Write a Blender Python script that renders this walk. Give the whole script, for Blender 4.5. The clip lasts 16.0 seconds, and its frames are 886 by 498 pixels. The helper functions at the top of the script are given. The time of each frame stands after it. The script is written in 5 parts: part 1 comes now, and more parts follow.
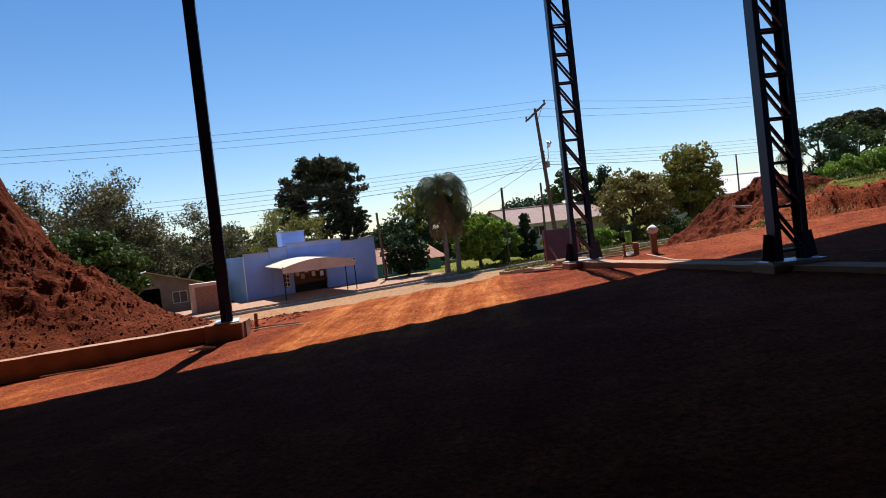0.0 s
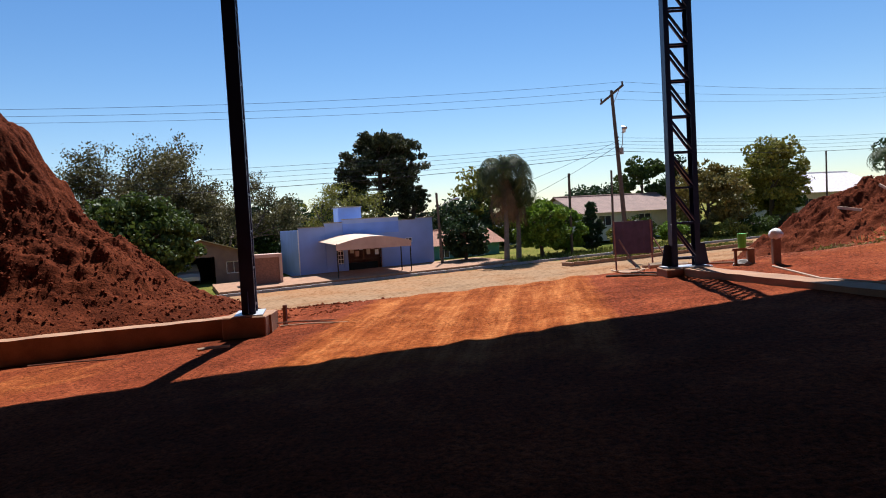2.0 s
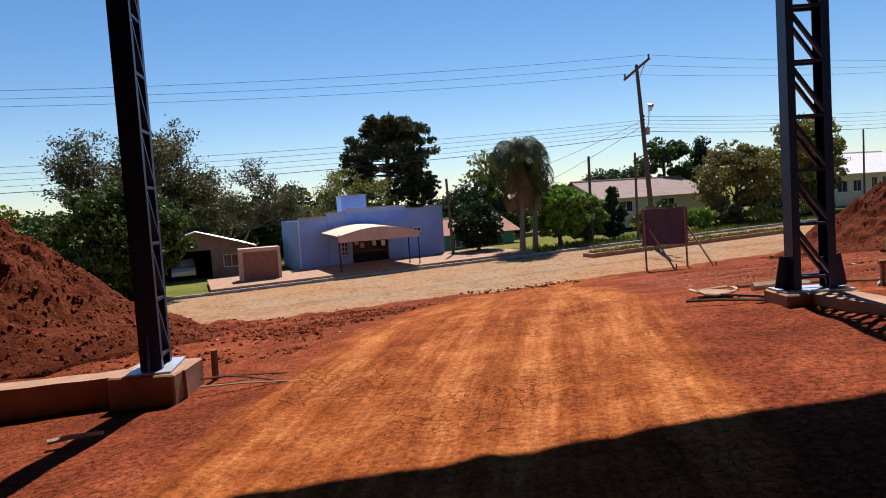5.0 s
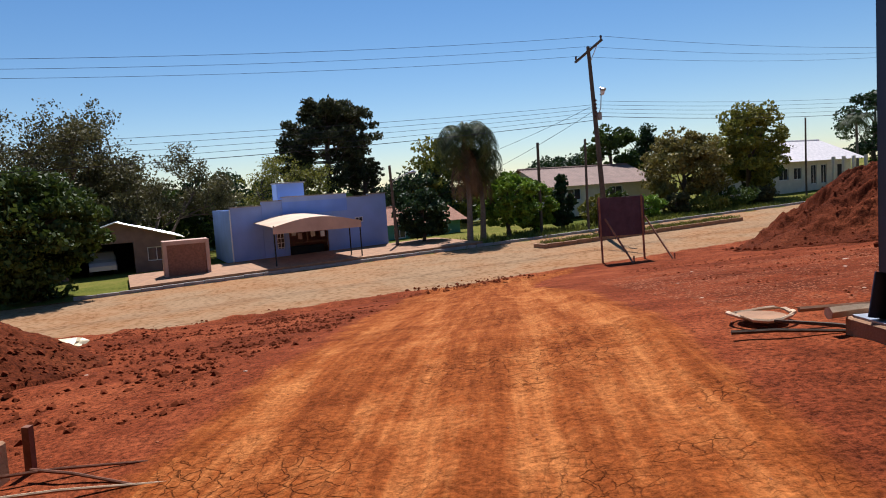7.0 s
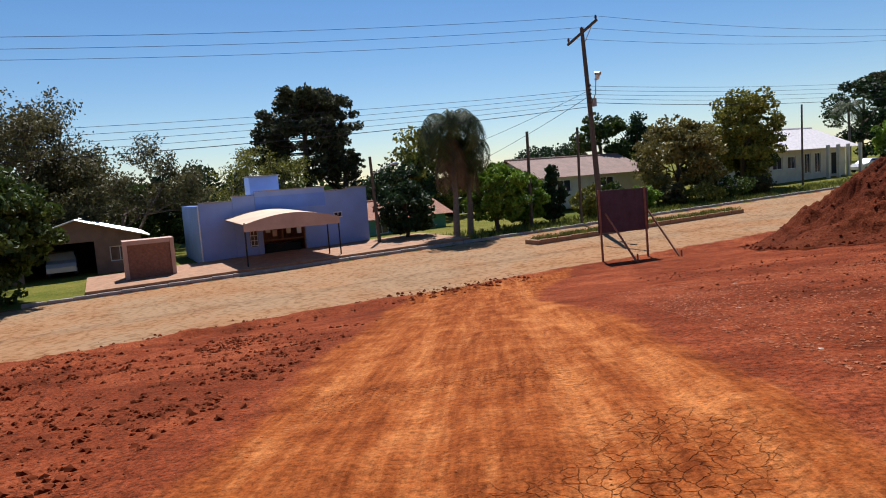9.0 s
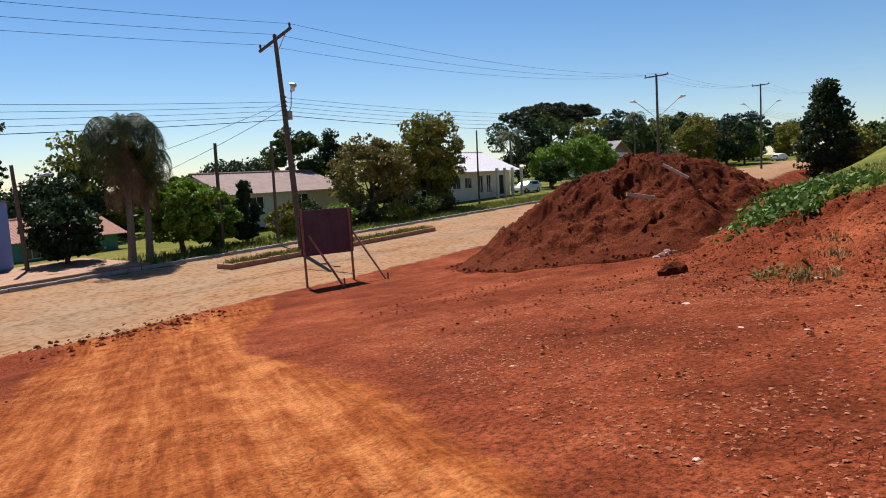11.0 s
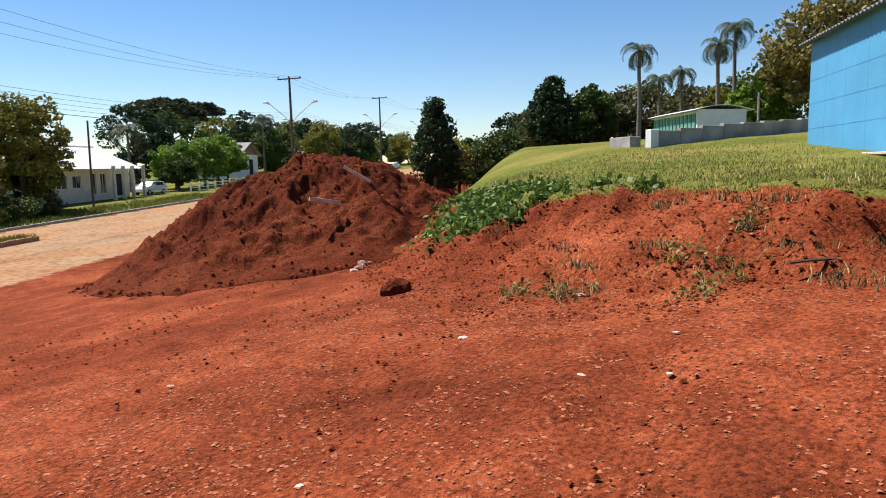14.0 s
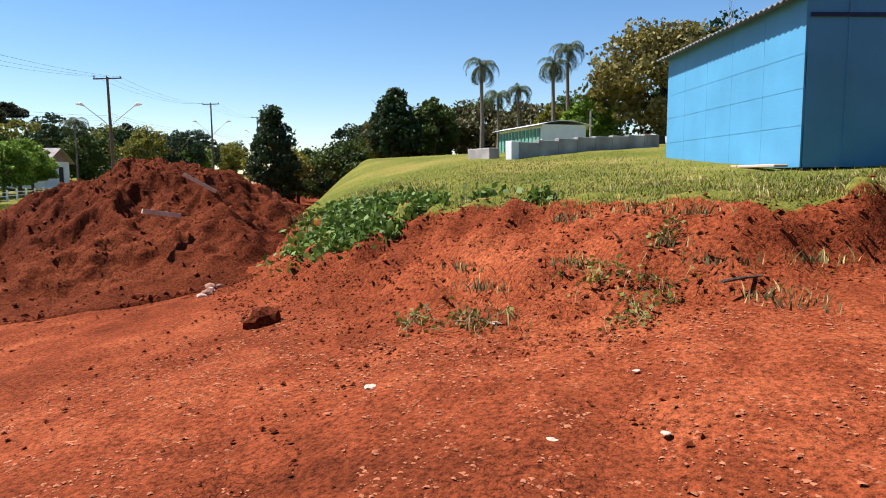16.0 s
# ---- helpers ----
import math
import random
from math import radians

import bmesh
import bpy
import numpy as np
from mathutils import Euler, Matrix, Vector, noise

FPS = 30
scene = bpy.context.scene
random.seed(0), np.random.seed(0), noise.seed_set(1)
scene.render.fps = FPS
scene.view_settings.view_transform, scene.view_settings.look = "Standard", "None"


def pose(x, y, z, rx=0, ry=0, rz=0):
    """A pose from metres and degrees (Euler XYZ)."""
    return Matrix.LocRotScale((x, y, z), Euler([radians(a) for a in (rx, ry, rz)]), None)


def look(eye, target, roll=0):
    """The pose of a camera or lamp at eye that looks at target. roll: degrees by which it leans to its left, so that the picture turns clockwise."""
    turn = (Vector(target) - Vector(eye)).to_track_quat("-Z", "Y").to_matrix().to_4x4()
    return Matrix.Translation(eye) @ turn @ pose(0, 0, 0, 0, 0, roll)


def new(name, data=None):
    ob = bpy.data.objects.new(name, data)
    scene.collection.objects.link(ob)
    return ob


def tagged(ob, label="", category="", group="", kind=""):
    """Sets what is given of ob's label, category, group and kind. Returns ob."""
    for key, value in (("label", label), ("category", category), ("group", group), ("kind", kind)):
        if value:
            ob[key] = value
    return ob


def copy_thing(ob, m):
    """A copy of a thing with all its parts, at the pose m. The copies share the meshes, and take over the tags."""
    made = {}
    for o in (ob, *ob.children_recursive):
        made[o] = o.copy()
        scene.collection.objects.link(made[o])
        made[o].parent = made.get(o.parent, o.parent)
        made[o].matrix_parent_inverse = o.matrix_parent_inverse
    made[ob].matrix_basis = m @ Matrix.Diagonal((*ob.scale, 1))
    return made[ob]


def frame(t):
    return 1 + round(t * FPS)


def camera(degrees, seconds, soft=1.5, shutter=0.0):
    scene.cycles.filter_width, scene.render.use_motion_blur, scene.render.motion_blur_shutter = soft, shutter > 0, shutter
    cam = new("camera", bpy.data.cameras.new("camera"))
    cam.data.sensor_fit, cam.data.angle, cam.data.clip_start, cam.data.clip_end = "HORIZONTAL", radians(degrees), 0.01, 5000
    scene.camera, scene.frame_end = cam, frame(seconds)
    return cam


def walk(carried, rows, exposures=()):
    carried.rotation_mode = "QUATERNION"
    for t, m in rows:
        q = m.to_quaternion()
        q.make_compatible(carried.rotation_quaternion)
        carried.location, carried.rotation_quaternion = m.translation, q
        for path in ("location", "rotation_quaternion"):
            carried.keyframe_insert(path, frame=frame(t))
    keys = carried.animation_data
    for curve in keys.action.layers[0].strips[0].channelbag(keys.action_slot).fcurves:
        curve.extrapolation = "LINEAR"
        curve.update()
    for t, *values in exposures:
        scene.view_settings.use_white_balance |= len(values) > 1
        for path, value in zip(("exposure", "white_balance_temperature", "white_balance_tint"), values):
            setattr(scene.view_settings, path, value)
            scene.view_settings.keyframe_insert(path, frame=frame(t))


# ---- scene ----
cam = camera(65.9, 16.0, 1.0)
PATH = [
    (0, (1.39, 2.219, 1.382), (1.267, 4.215, 1.334), -6.5),
    (0.5, (1.355, 2.753, 1.412), (1.285, 4.747, 1.271), -2.7),
    (1, (1.26, 3.225, 1.433), (1.23, 5.222, 1.336), -4.9),
    (1.5, (1.221, 3.826, 1.475), (1.077, 5.815, 1.318), -2.1),
    (2, (1.108, 4.37, 1.487), (0.814, 6.347, 1.4), -3.2),
    (2.5, (1.054, 5.006, 1.508), (0.729, 6.976, 1.402), -2.7),
    (3, (0.97, 5.522, 1.543), (0.586, 7.484, 1.492), -1.9),
    (3.5, (0.877, 6.054, 1.573), (0.487, 8.006, 1.387), -6.2),
    (4, (0.81, 6.64, 1.612), (0.345, 8.58, 1.463), -5.3),
    (4.2, (0.78, 6.89, 1.63), (0.416, 8.852, 1.51), -5.4),
    (6.3, (0.525, 9.235, 1.667), (0.184, 11.201, 1.536), -2.7),
    (6.5, (0.459, 9.509, 1.684), (0.194, 11.488, 1.572), -4.8),
    (7, (0.319, 10.129, 1.682), (0.149, 12.114, 1.509), -3.8),
    (7.5, (0.224, 10.843, 1.698), (-0.016, 12.824, 1.563), -4.1),
    (8, (0.096, 11.532, 1.725), (-0.128, 13.506, 1.496), -5.4),
    (8.2, (0.084, 11.765, 1.731), (-0.300, 13.719, 1.541), -4.5),
    (10.3, (-0.020, 14.600, 1.809), (0.440, 16.532, 1.574), -3.5),
    (10.5, (-0.025, 14.840, 1.817), (0.518, 16.746, 1.546), -3.5),
    (10.6, (-0.026, 14.963, 1.824), (0.639, 16.832, 1.568), -3.5),
    (11, (0.000, 15.349, 1.861), (0.749, 17.192, 1.648), -3.0),
    (11.5, (-0.023, 15.901, 1.867), (0.779, 17.715, 1.609), -6.6),
    (12, (0.173, 16.534, 1.867), (1.046, 18.322, 1.672), -4.2),
    (12.5, (0.359, 17.116, 1.804), (1.536, 18.714, 1.553), -2.6),
    (13, (0.245, 17.438, 1.833), (1.443, 19.015, 1.555), -2.0),
    (13.5, (0.413, 17.878, 1.809), (1.667, 19.411, 1.531), -0.2),
    (14, (0.514, 18.246, 1.82), (2.101, 19.439, 1.579), -1.0),
    (14.5, (0.725, 18.562, 1.799), (2.483, 19.499, 1.62), -0.7),
    (15, (0.931, 18.933, 1.783), (2.782, 19.668, 1.598), -1.3),
    (15.5, (1.116, 19.231, 1.78), (2.952, 19.984, 1.528), -1.9),
    (16, (1.391, 19.54, 1.762), (3.218, 20.328, 1.551), -0.3),
]
walk(cam, [(t, look(eye, target, roll)) for t, eye, target, roll in PATH], [(0, 0.75, 6000, 15), (4, 0.7, 6000, 15), (6.5, 0.54, 6000, 15), (8, 0.47, 6000, 15), (11, 0.6, 6000, 15), (13, 0.75, 6050, 15), (15.5, 1.12, 6150, 15), (16, 1.12, 6150, 15)])

# ---- world and sun ----
SUN_EL, SUN_AZ = radians(58), radians(-3.5)
world = bpy.data.worlds.new("world")
scene.world = world
world.use_nodes = True
wn = world.node_tree.nodes
sky = wn.new("ShaderNodeTexSky")
sky.sky_type, sky.sun_disc, sky.sun_elevation, sky.sun_rotation = "NISHITA", False, SUN_EL, SUN_AZ
sky.air_density, sky.dust_density, sky.ozone_density = 1.0, 0.0, 1.5
vivid = wn.new("ShaderNodeHueSaturation")
vivid.inputs["Saturation"].default_value = 1.25
world.node_tree.links.new(sky.outputs[0], vivid.inputs["Color"])
world.node_tree.links.new(vivid.outputs[0], wn["Background"].inputs[0])
wn["Background"].inputs[1].default_value = 0.064
sun = new("sun", bpy.data.lights.new("sun", "SUN"))
sun.data.energy, sun.data.angle, sun.data.color = 5.0, radians(0.5), (1.0, 0.95, 0.87)
sun_dir = Vector((math.sin(SUN_AZ) * math.cos(SUN_EL), math.cos(SUN_AZ) * math.cos(SUN_EL), math.sin(SUN_EL)))
sun.matrix_world = look(sun_dir * 60, (0, 0, 0))


# ---- materials ----
def mat(name, col, rough=0.8, metal=0.0, var=0.25, scale=6.0, bump=0.2, fine=60.0, island=0.0, obj=0.0, trans=0.0, dist=0.02):
    """Procedural surface: base colour varied by coarse stains and fine grain, with relief from both."""
    m = bpy.data.materials.new(name)
    m.use_nodes = True
    nt = m.node_tree
    b = nt.nodes["Principled BSDF"]
    b.inputs["Roughness"].default_value, b.inputs["Metallic"].default_value = rough, metal
    co = nt.nodes.new("ShaderNodeTexCoord").outputs["Object"]
    n1, n2 = nt.nodes.new("ShaderNodeTexNoise"), nt.nodes.new("ShaderNodeTexNoise")
    for n, sc in ((n1, scale), (n2, fine)):
        n.inputs["Scale"].default_value, n.inputs["Detail"].default_value = sc, 5
        nt.links.new(co, n.inputs["Vector"])
    mixf = nt.nodes.new("ShaderNodeMath")
    mixf.operation = "MULTIPLY_ADD"
    mixf.inputs[1].default_value = 0.4
    nt.links.new(n2.outputs[0], mixf.inputs[0])
    nt.links.new(n1.outputs[0], mixf.inputs[2])
    total = mixf.outputs[0]
    for amount, kind in ((island, "island"), (obj, "obj")):
        if amount:
            src = nt.nodes.new("ShaderNodeNewGeometry").outputs["Random Per Island"] if kind == "island" else nt.nodes.new("ShaderNodeObjectInfo").outputs["Random"]
            ad = nt.nodes.new("ShaderNodeMath")
            ad.operation = "MULTIPLY_ADD"
            ad.inputs[1].default_value = amount
            nt.links.new(src, ad.inputs[0])
            nt.links.new(total, ad.inputs[2])
            total = ad.outputs[0]
    r = nt.nodes.new("ShaderNodeMapRange")
    r.inputs[1].default_value, r.inputs[2].default_value = 0.4, 1.05 + island + obj
    r.inputs[3].default_value, r.inputs[4].default_value = 1 - var, 1 + var
    nt.links.new(total, r.inputs[0])
    hsv = nt.nodes.new("ShaderNodeHueSaturation")
    hsv.inputs["Color"].default_value = (*col, 1)
    nt.links.new(r.outputs[0], hsv.inputs["Value"])
    nt.links.new(hsv.outputs[0], b.inputs["Base Color"])
    if bump:
        bp = nt.nodes.new("ShaderNodeBump")
        bp.inputs["Strength"].default_value, bp.inputs["Distance"].default_value = bump, dist
        nt.links.new(mixf.outputs[0], bp.inputs["Height"])
        nt.links.new(bp.outputs[0], b.inputs["Normal"])
    if trans:
        tr = nt.nodes.new("ShaderNodeBsdfTranslucent")
        nt.links.new(hsv.outputs[0], tr.inputs[0])
        mx = nt.nodes.new("ShaderNodeMixShader")
        mx.inputs[0].default_value = trans
        nt.links.new(b.outputs[0], mx.inputs[1])
        nt.links.new(tr.outputs[0], mx.inputs[2])
        nt.links.new(mx.outputs[0], nt.nodes["Material Output"].inputs[0])
    return m


def leaf(name, col):
    m = mat(name, col, 0.6, 0, 0.75, 0.6, 0, 8, island=0.7, trans=0.2)
    m.node_tree.nodes["Principled BSDF"].inputs["Specular IOR Level"].default_value = 0.2
    return m


M_STEEL = mat("navy_painted_steel", (0.018, 0.026, 0.07), 0.45, 0.2, 0.3, 3, 0.1)
M_GALV = mat("galvanised_steel", (0.42, 0.44, 0.47), 0.4, 0.7, 0.2, 8, 0.1)
M_CONC = mat("dusty_concrete", (0.33, 0.175, 0.09), 0.9, 0, 0.35, 3, 0.5)
M_CONC_GREY = mat("weathered_concrete", (0.33, 0.30, 0.27), 0.9, 0, 0.6, 1.3, 0.4)
M_BLUEWALL = mat("pale_blue_plaster", (0.28, 0.40, 0.73), 0.85, 0, 0.14, 0.8, 0.15)
M_BLUEBAND = mat("mid_blue_plaster", (0.19, 0.34, 0.80), 0.85, 0, 0.14, 0.8, 0.15)
M_WHITE = mat("white_paint", (0.78, 0.77, 0.74), 0.7, 0, 0.1, 2, 0.1)
M_CREAM = mat("cream_plaster", (0.62, 0.56, 0.44), 0.85, 0, 0.18, 1.2, 0.15)
M_PINK = mat("pink_plaster", (0.55, 0.36, 0.27), 0.85, 0, 0.2, 1.2, 0.2)
M_GREENWALL = mat("green_plaster", (0.10, 0.28, 0.20), 0.85, 0, 0.2, 1.2, 0.15)
M_BRICK = mat("brown_brick", (0.28, 0.13, 0.08), 0.9, 0, 0.35, 9, 0.5)
M_TILE = mat("clay_roof_tile", (0.36, 0.17, 0.10), 0.85, 0, 0.4, 3, 0.4)
M_TILE_PALE = mat("pale_glazed_tile", (0.72, 0.66, 0.62), 0.35, 0, 0.2, 3, 0.3)
M_ASBESTOS = mat("grey_fibre_cement", (0.32, 0.28, 0.25), 0.9, 0, 0.4, 1.5, 0.4)
M_BROWNROOF = mat("brown_sheet_roof", (0.25, 0.15, 0.11), 0.8, 0, 0.3, 1.5, 0.3)
M_ZINC = mat("white_zinc_sheet", (0.75, 0.75, 0.74), 0.4, 0.3, 0.15, 1.5, 0.1)
M_CANVAS = mat("tan_canopy_sheet", (0.62, 0.42, 0.27), 0.7, 0, 0.2, 1.0, 0.1)
M_DARK = mat("dark_interior", (0.02, 0.018, 0.016), 0.9, 0, 0.2, 3, 0)
M_GLASS = mat("dark_window_glass", (0.03, 0.035, 0.045), 0.08, 0, 0.1, 3, 0)
M_WOODPOLE = mat("grey_timber_pole", (0.10, 0.075, 0.055), 0.9, 0, 0.35, 5, 0.5)
M_RUSTWOOD = mat("raw_timber", (0.30, 0.15, 0.08), 0.85, 0, 0.35, 6, 0.4)
M_PALEWOOD = mat("pale_stick_wood", (0.62, 0.45, 0.30), 0.85, 0, 0.3, 8, 0.3)
M_SIGN = mat("rusty_purple_sheet", (0.105, 0.065, 0.068), 0.75, 0.1, 0.4, 2.5, 0.2)
M_RUST = mat("rusty_steel_bar", (0.20, 0.08, 0.045), 0.85, 0.2, 0.4, 12, 0.3)
M_SHED = mat("bright_blue_sheet_paint", (0.075, 0.285, 0.46), 0.55, 0, 0.16, 0.9, 0.1, 25)
M_SHEDROOF = mat("old_roof_sheet", (0.16, 0.17, 0.17), 0.8, 0.2, 0.4, 2, 0.3)
M_WIRE = mat("black_cable", (0.02, 0.02, 0.02), 0.6, 0, 0.1, 3, 0)
M_PORC = mat("brown_insulator", (0.10, 0.05, 0.035), 0.25, 0, 0.1, 8, 0)
M_LENS = mat("frosted_lamp_lens", (0.75, 0.74, 0.70), 0.25, 0, 0.05, 8, 0)
M_CARPAINT = mat("silver_car_paint", (0.62, 0.63, 0.65), 0.25, 0.3, 0.05, 3, 0)
M_TYRE = mat("black_rubber", (0.02, 0.02, 0.02), 0.85, 0, 0.2, 9, 0.2)
M_RED = mat("red_plastic", (0.5, 0.03, 0.03), 0.4, 0, 0.1, 3, 0)
M_GREENPL = mat("lime_green_plastic", (0.16, 0.62, 0.05), 0.4, 0, 0.1, 5, 0)
M_BAG = mat("pale_yellow_plastic_bag", (0.72, 0.60, 0.36), 0.5, 0, 0.25, 9, 0.4)
M_LITTER = mat("pale_litter", (0.50, 0.36, 0.26), 0.7, 0, 0.3, 9, 0.3, obj=0.3)
M_BARK = mat("bark", (0.10, 0.07, 0.05), 0.95, 0, 0.4, 6, 0.6)
M_PALMBARK = mat("palm_bark", (0.17, 0.14, 0.11), 0.95, 0, 0.4, 6, 0.5)
M_TWIG = mat("dry_twig", (0.30, 0.21, 0.10), 0.9, 0, 0.3, 9, 0.2)
L_MID = leaf("leaf_mid_green", (0.062, 0.092, 0.016))
L_BRIGHT = leaf("leaf_bright_green", (0.16, 0.25, 0.025))
L_YEL = leaf("leaf_yellow_green", (0.21, 0.20, 0.03))
L_DARK = leaf("leaf_dark_green", (0.03, 0.055, 0.018))
L_OLIVE = leaf("leaf_olive", (0.20, 0.165, 0.045))
L_GREY = leaf("leaf_grey_green", (0.10, 0.09, 0.032))
L_ARAU = leaf("leaf_araucaria", (0.052, 0.056, 0.022))
L_PALM = leaf("leaf_palm", (0.062, 0.082, 0.026))
L_DRY = leaf("leaf_dry_frond", (0.16, 0.10, 0.05))
L_WEED = leaf("leaf_weed", (0.10, 0.16, 0.024))
L_GRASS = leaf("leaf_grass", (0.16, 0.165, 0.028))
L_STRAW = leaf("leaf_straw", (0.40, 0.31, 0.12))


def node(nt, kind, **vals):
    n = nt.nodes.new(kind)
    for k, v in vals.items():
        n.inputs[k].default_value = v
    return n


def soil_material(name, with_cover):
    """Red laterite; on the ground sheet the cover attribute adds turf, stone paving dust and driven tracks."""
    m = bpy.data.materials.new(name)
    m.use_nodes = True
    nt = m.node_tree
    lk = nt.links.new
    b = nt.nodes["Principled BSDF"]
    b.inputs["Roughness"].default_value = 0.95
    b.inputs["Specular IOR Level"].default_value = 0.03
    co = nt.nodes.new("ShaderNodeTexCoord").outputs["Object"]

    def noise_tex(scale, detail=6.0, rough=0.6):
        n = node(nt, "ShaderNodeTexNoise", Scale=scale, Detail=detail, Roughness=rough)
        lk(co, n.inputs["Vector"])
        return n.outputs[0]

    def ramp(src, stops):
        r = nt.nodes.new("ShaderNodeValToRGB")
        while len(r.color_ramp.elements) < len(stops):
            r.color_ramp.elements.new(0.5)
        for e, (p, c) in zip(r.color_ramp.elements, stops):
            e.position, e.color = p, (*c, 1)
        lk(src, r.inputs[0])
        return r.outputs[0]

    def mix(fac, a, c):
        x = nt.nodes.new("ShaderNodeMix")
        x.data_type = "RGBA"
        lk(fac, x.inputs[0])
        lk(a, x.inputs[6])
        lk(c, x.inputs[7])
        return x.outputs[2]

    def calc(op, a, c):
        x = nt.nodes.new("ShaderNodeMath")
        x.operation = op
        for k, v in enumerate((a, c)):
            if isinstance(v, (int, float)):
                x.inputs[k].default_value = v
            else:
                lk(v, x.inputs[k])
        return x.outputs[0]

    coarse, midn, fine = noise_tex(0.35), noise_tex(2.2), noise_tex(22.0)
    soil = ramp(calc("ADD", calc("MULTIPLY", coarse, 0.6), calc("MULTIPLY", midn, 0.4)), [(0.34, (0.092, 0.0205, 0.0075)), (0.5, (0.172, 0.0385, 0.0140)), (0.66, (0.28, 0.074, 0.0280))])
    sand = noise_tex(75.0, 3.0)
    grit = ramp(calc("ADD", calc("MULTIPLY", fine, 0.6), calc("MULTIPLY", sand, 0.4)), [(0.38, (0.30, 0.27, 0.27)), (0.5, (1, 1, 1)), (0.62, (1.65, 1.6, 1.55))])
    x = nt.nodes.new("ShaderNodeMix")
    x.data_type, x.blend_type = "RGBA", "MULTIPLY"
    x.inputs[0].default_value = 0.95
    lk(soil, x.inputs[6])
    lk(grit, x.inputs[7])
    col = x.outputs[2]
    height = calc("ADD", calc("MULTIPLY", midn, 0.6), calc("MULTIPLY", fine, 0.35))
    if with_cover:
        at = nt.nodes.new("ShaderNodeAttribute")
        at.attribute_name = "cover"
        sep = nt.nodes.new("ShaderNodeSeparateColor")
        lk(at.outputs["Color"], sep.inputs[0])

        def edge(src, wob, sharp):
            v = calc("ADD", src, calc("MULTIPLY", calc("SUBTRACT", wob, 0.5), 0.9))
            r = node(nt, "ShaderNodeMapRange")
            r.inputs[1].default_value, r.inputs[2].default_value = 0.5 - sharp, 0.5 + sharp
            lk(v, r.inputs[0])
            return r.outputs[0]

        # driven tracks: paler crust, streaked along the way and cracked
        mp = nt.nodes.new("ShaderNodeMapping")
        mp.inputs["Scale"].default_value = (4.5, 0.3, 1)
        lk(co, mp.inputs[0])
        st = node(nt, "ShaderNodeTexNoise", Scale=2.4, Detail=9, Roughness=0.68)
        lk(mp.outputs[0], st.inputs["Vector"])
        strip = at.outputs["Alpha"]
        worn = calc("ADD", calc("MULTIPLY", st.outputs[0], 0.5), calc("ADD", calc("MULTIPLY", midn, 0.42), calc("MULTIPLY", calc("MULTIPLY", strip, coarse), 0.22)))
        tone = ramp(worn, [(0.36, (0.150, 0.035, 0.008)), (0.48, (0.255, 0.068, 0.016)), (0.66, (0.43, 0.155, 0.046))])
        lug = nt.nodes.new("ShaderNodeTexWave")
        lug.bands_direction = "Y"
        for key, val in (("Scale", 2.6), ("Distortion", 5.0), ("Detail", 3.0), ("Detail Scale", 2.0)):
            lug.inputs[key].default_value = val
        lk(co, lug.inputs["Vector"])
        vo = nt.nodes.new("ShaderNodeTexVoronoi")
        vo.feature = "DISTANCE_TO_EDGE"
        vo.inputs["Scale"].default_value = 9.0
        wob = nt.nodes.new("ShaderNodeVectorMath")
        wob.operation = "MULTIPLY_ADD"
        nz = node(nt, "ShaderNodeTexNoise", Scale=3.0, Detail=4)
        lk(co, nz.inputs["Vector"])
        lk(nz.outputs[1], wob.inputs[0])
        wob.inputs[1].default_value = (0.35, 0.35, 0)
        lk(co, wob.inputs[2])
        lk(wob.outputs[0], vo.inputs["Vector"])
        crack = node(nt, "ShaderNodeMapRange")
        crack.inputs[1].default_value, crack.inputs[2].default_value = 0.0, 0.035
        lk(vo.outputs["Distance"], crack.inputs[0])
        some = ramp(noise_tex(0.5), [(0.50, (1, 1, 1)), (0.60, (0, 0, 0))])
        crk = calc("MAXIMUM", crack.outputs[0], some)
        crackcol = ramp(crk, [(0.0, (0.60, 0.56, 0.56)), (1.0, (1, 1, 1))])
        xx = nt.nodes.new("ShaderNodeMix")
        xx.data_type, xx.blend_type = "RGBA", "MULTIPLY"
        xx.inputs[0].default_value = 1
        xg = nt.nodes.new("ShaderNodeMix")
        xg.data_type, xg.blend_type = "RGBA", "MULTIPLY"
        xg.inputs[0].default_value = 0.6
        lk(tone, xg.inputs[6])
        lk(grit, xg.inputs[7])
        lk(xg.outputs[2], xx.inputs[6])
        lk(crackcol, xx.inputs[7])
        col = mix(edge(sep.outputs[2], midn, 0.28), col, xx.outputs[2])
        # stone paving under dust
        v2 = nt.nodes.new("ShaderNodeTexVoronoi")
        v2.inputs["Scale"].default_value = 4.5
        lk(co, v2.inputs["Vector"])
        cob = ramp(v2.outputs["Distance"], [(0.0, (0.36, 0.235, 0.14)), (0.55, (0.30, 0.18, 0.095)), (0.8, (0.13, 0.065, 0.03))])
        dust = ramp(noise_tex(0.25), [(0.42, (0.31, 0.20, 0.11)), (0.62, (0.36, 0.165, 0.065))])
        xr = nt.nodes.new("ShaderNodeMix")
        xr.data_type = "RGBA"
        xr.inputs[0].default_value = 0.5
        lk(cob, xr.inputs[6])
        lk(dust, xr.inputs[7])
        rd = edge(sep.outputs[1], midn, 0.12)
        col = mix(rd, col, xr.outputs[2])
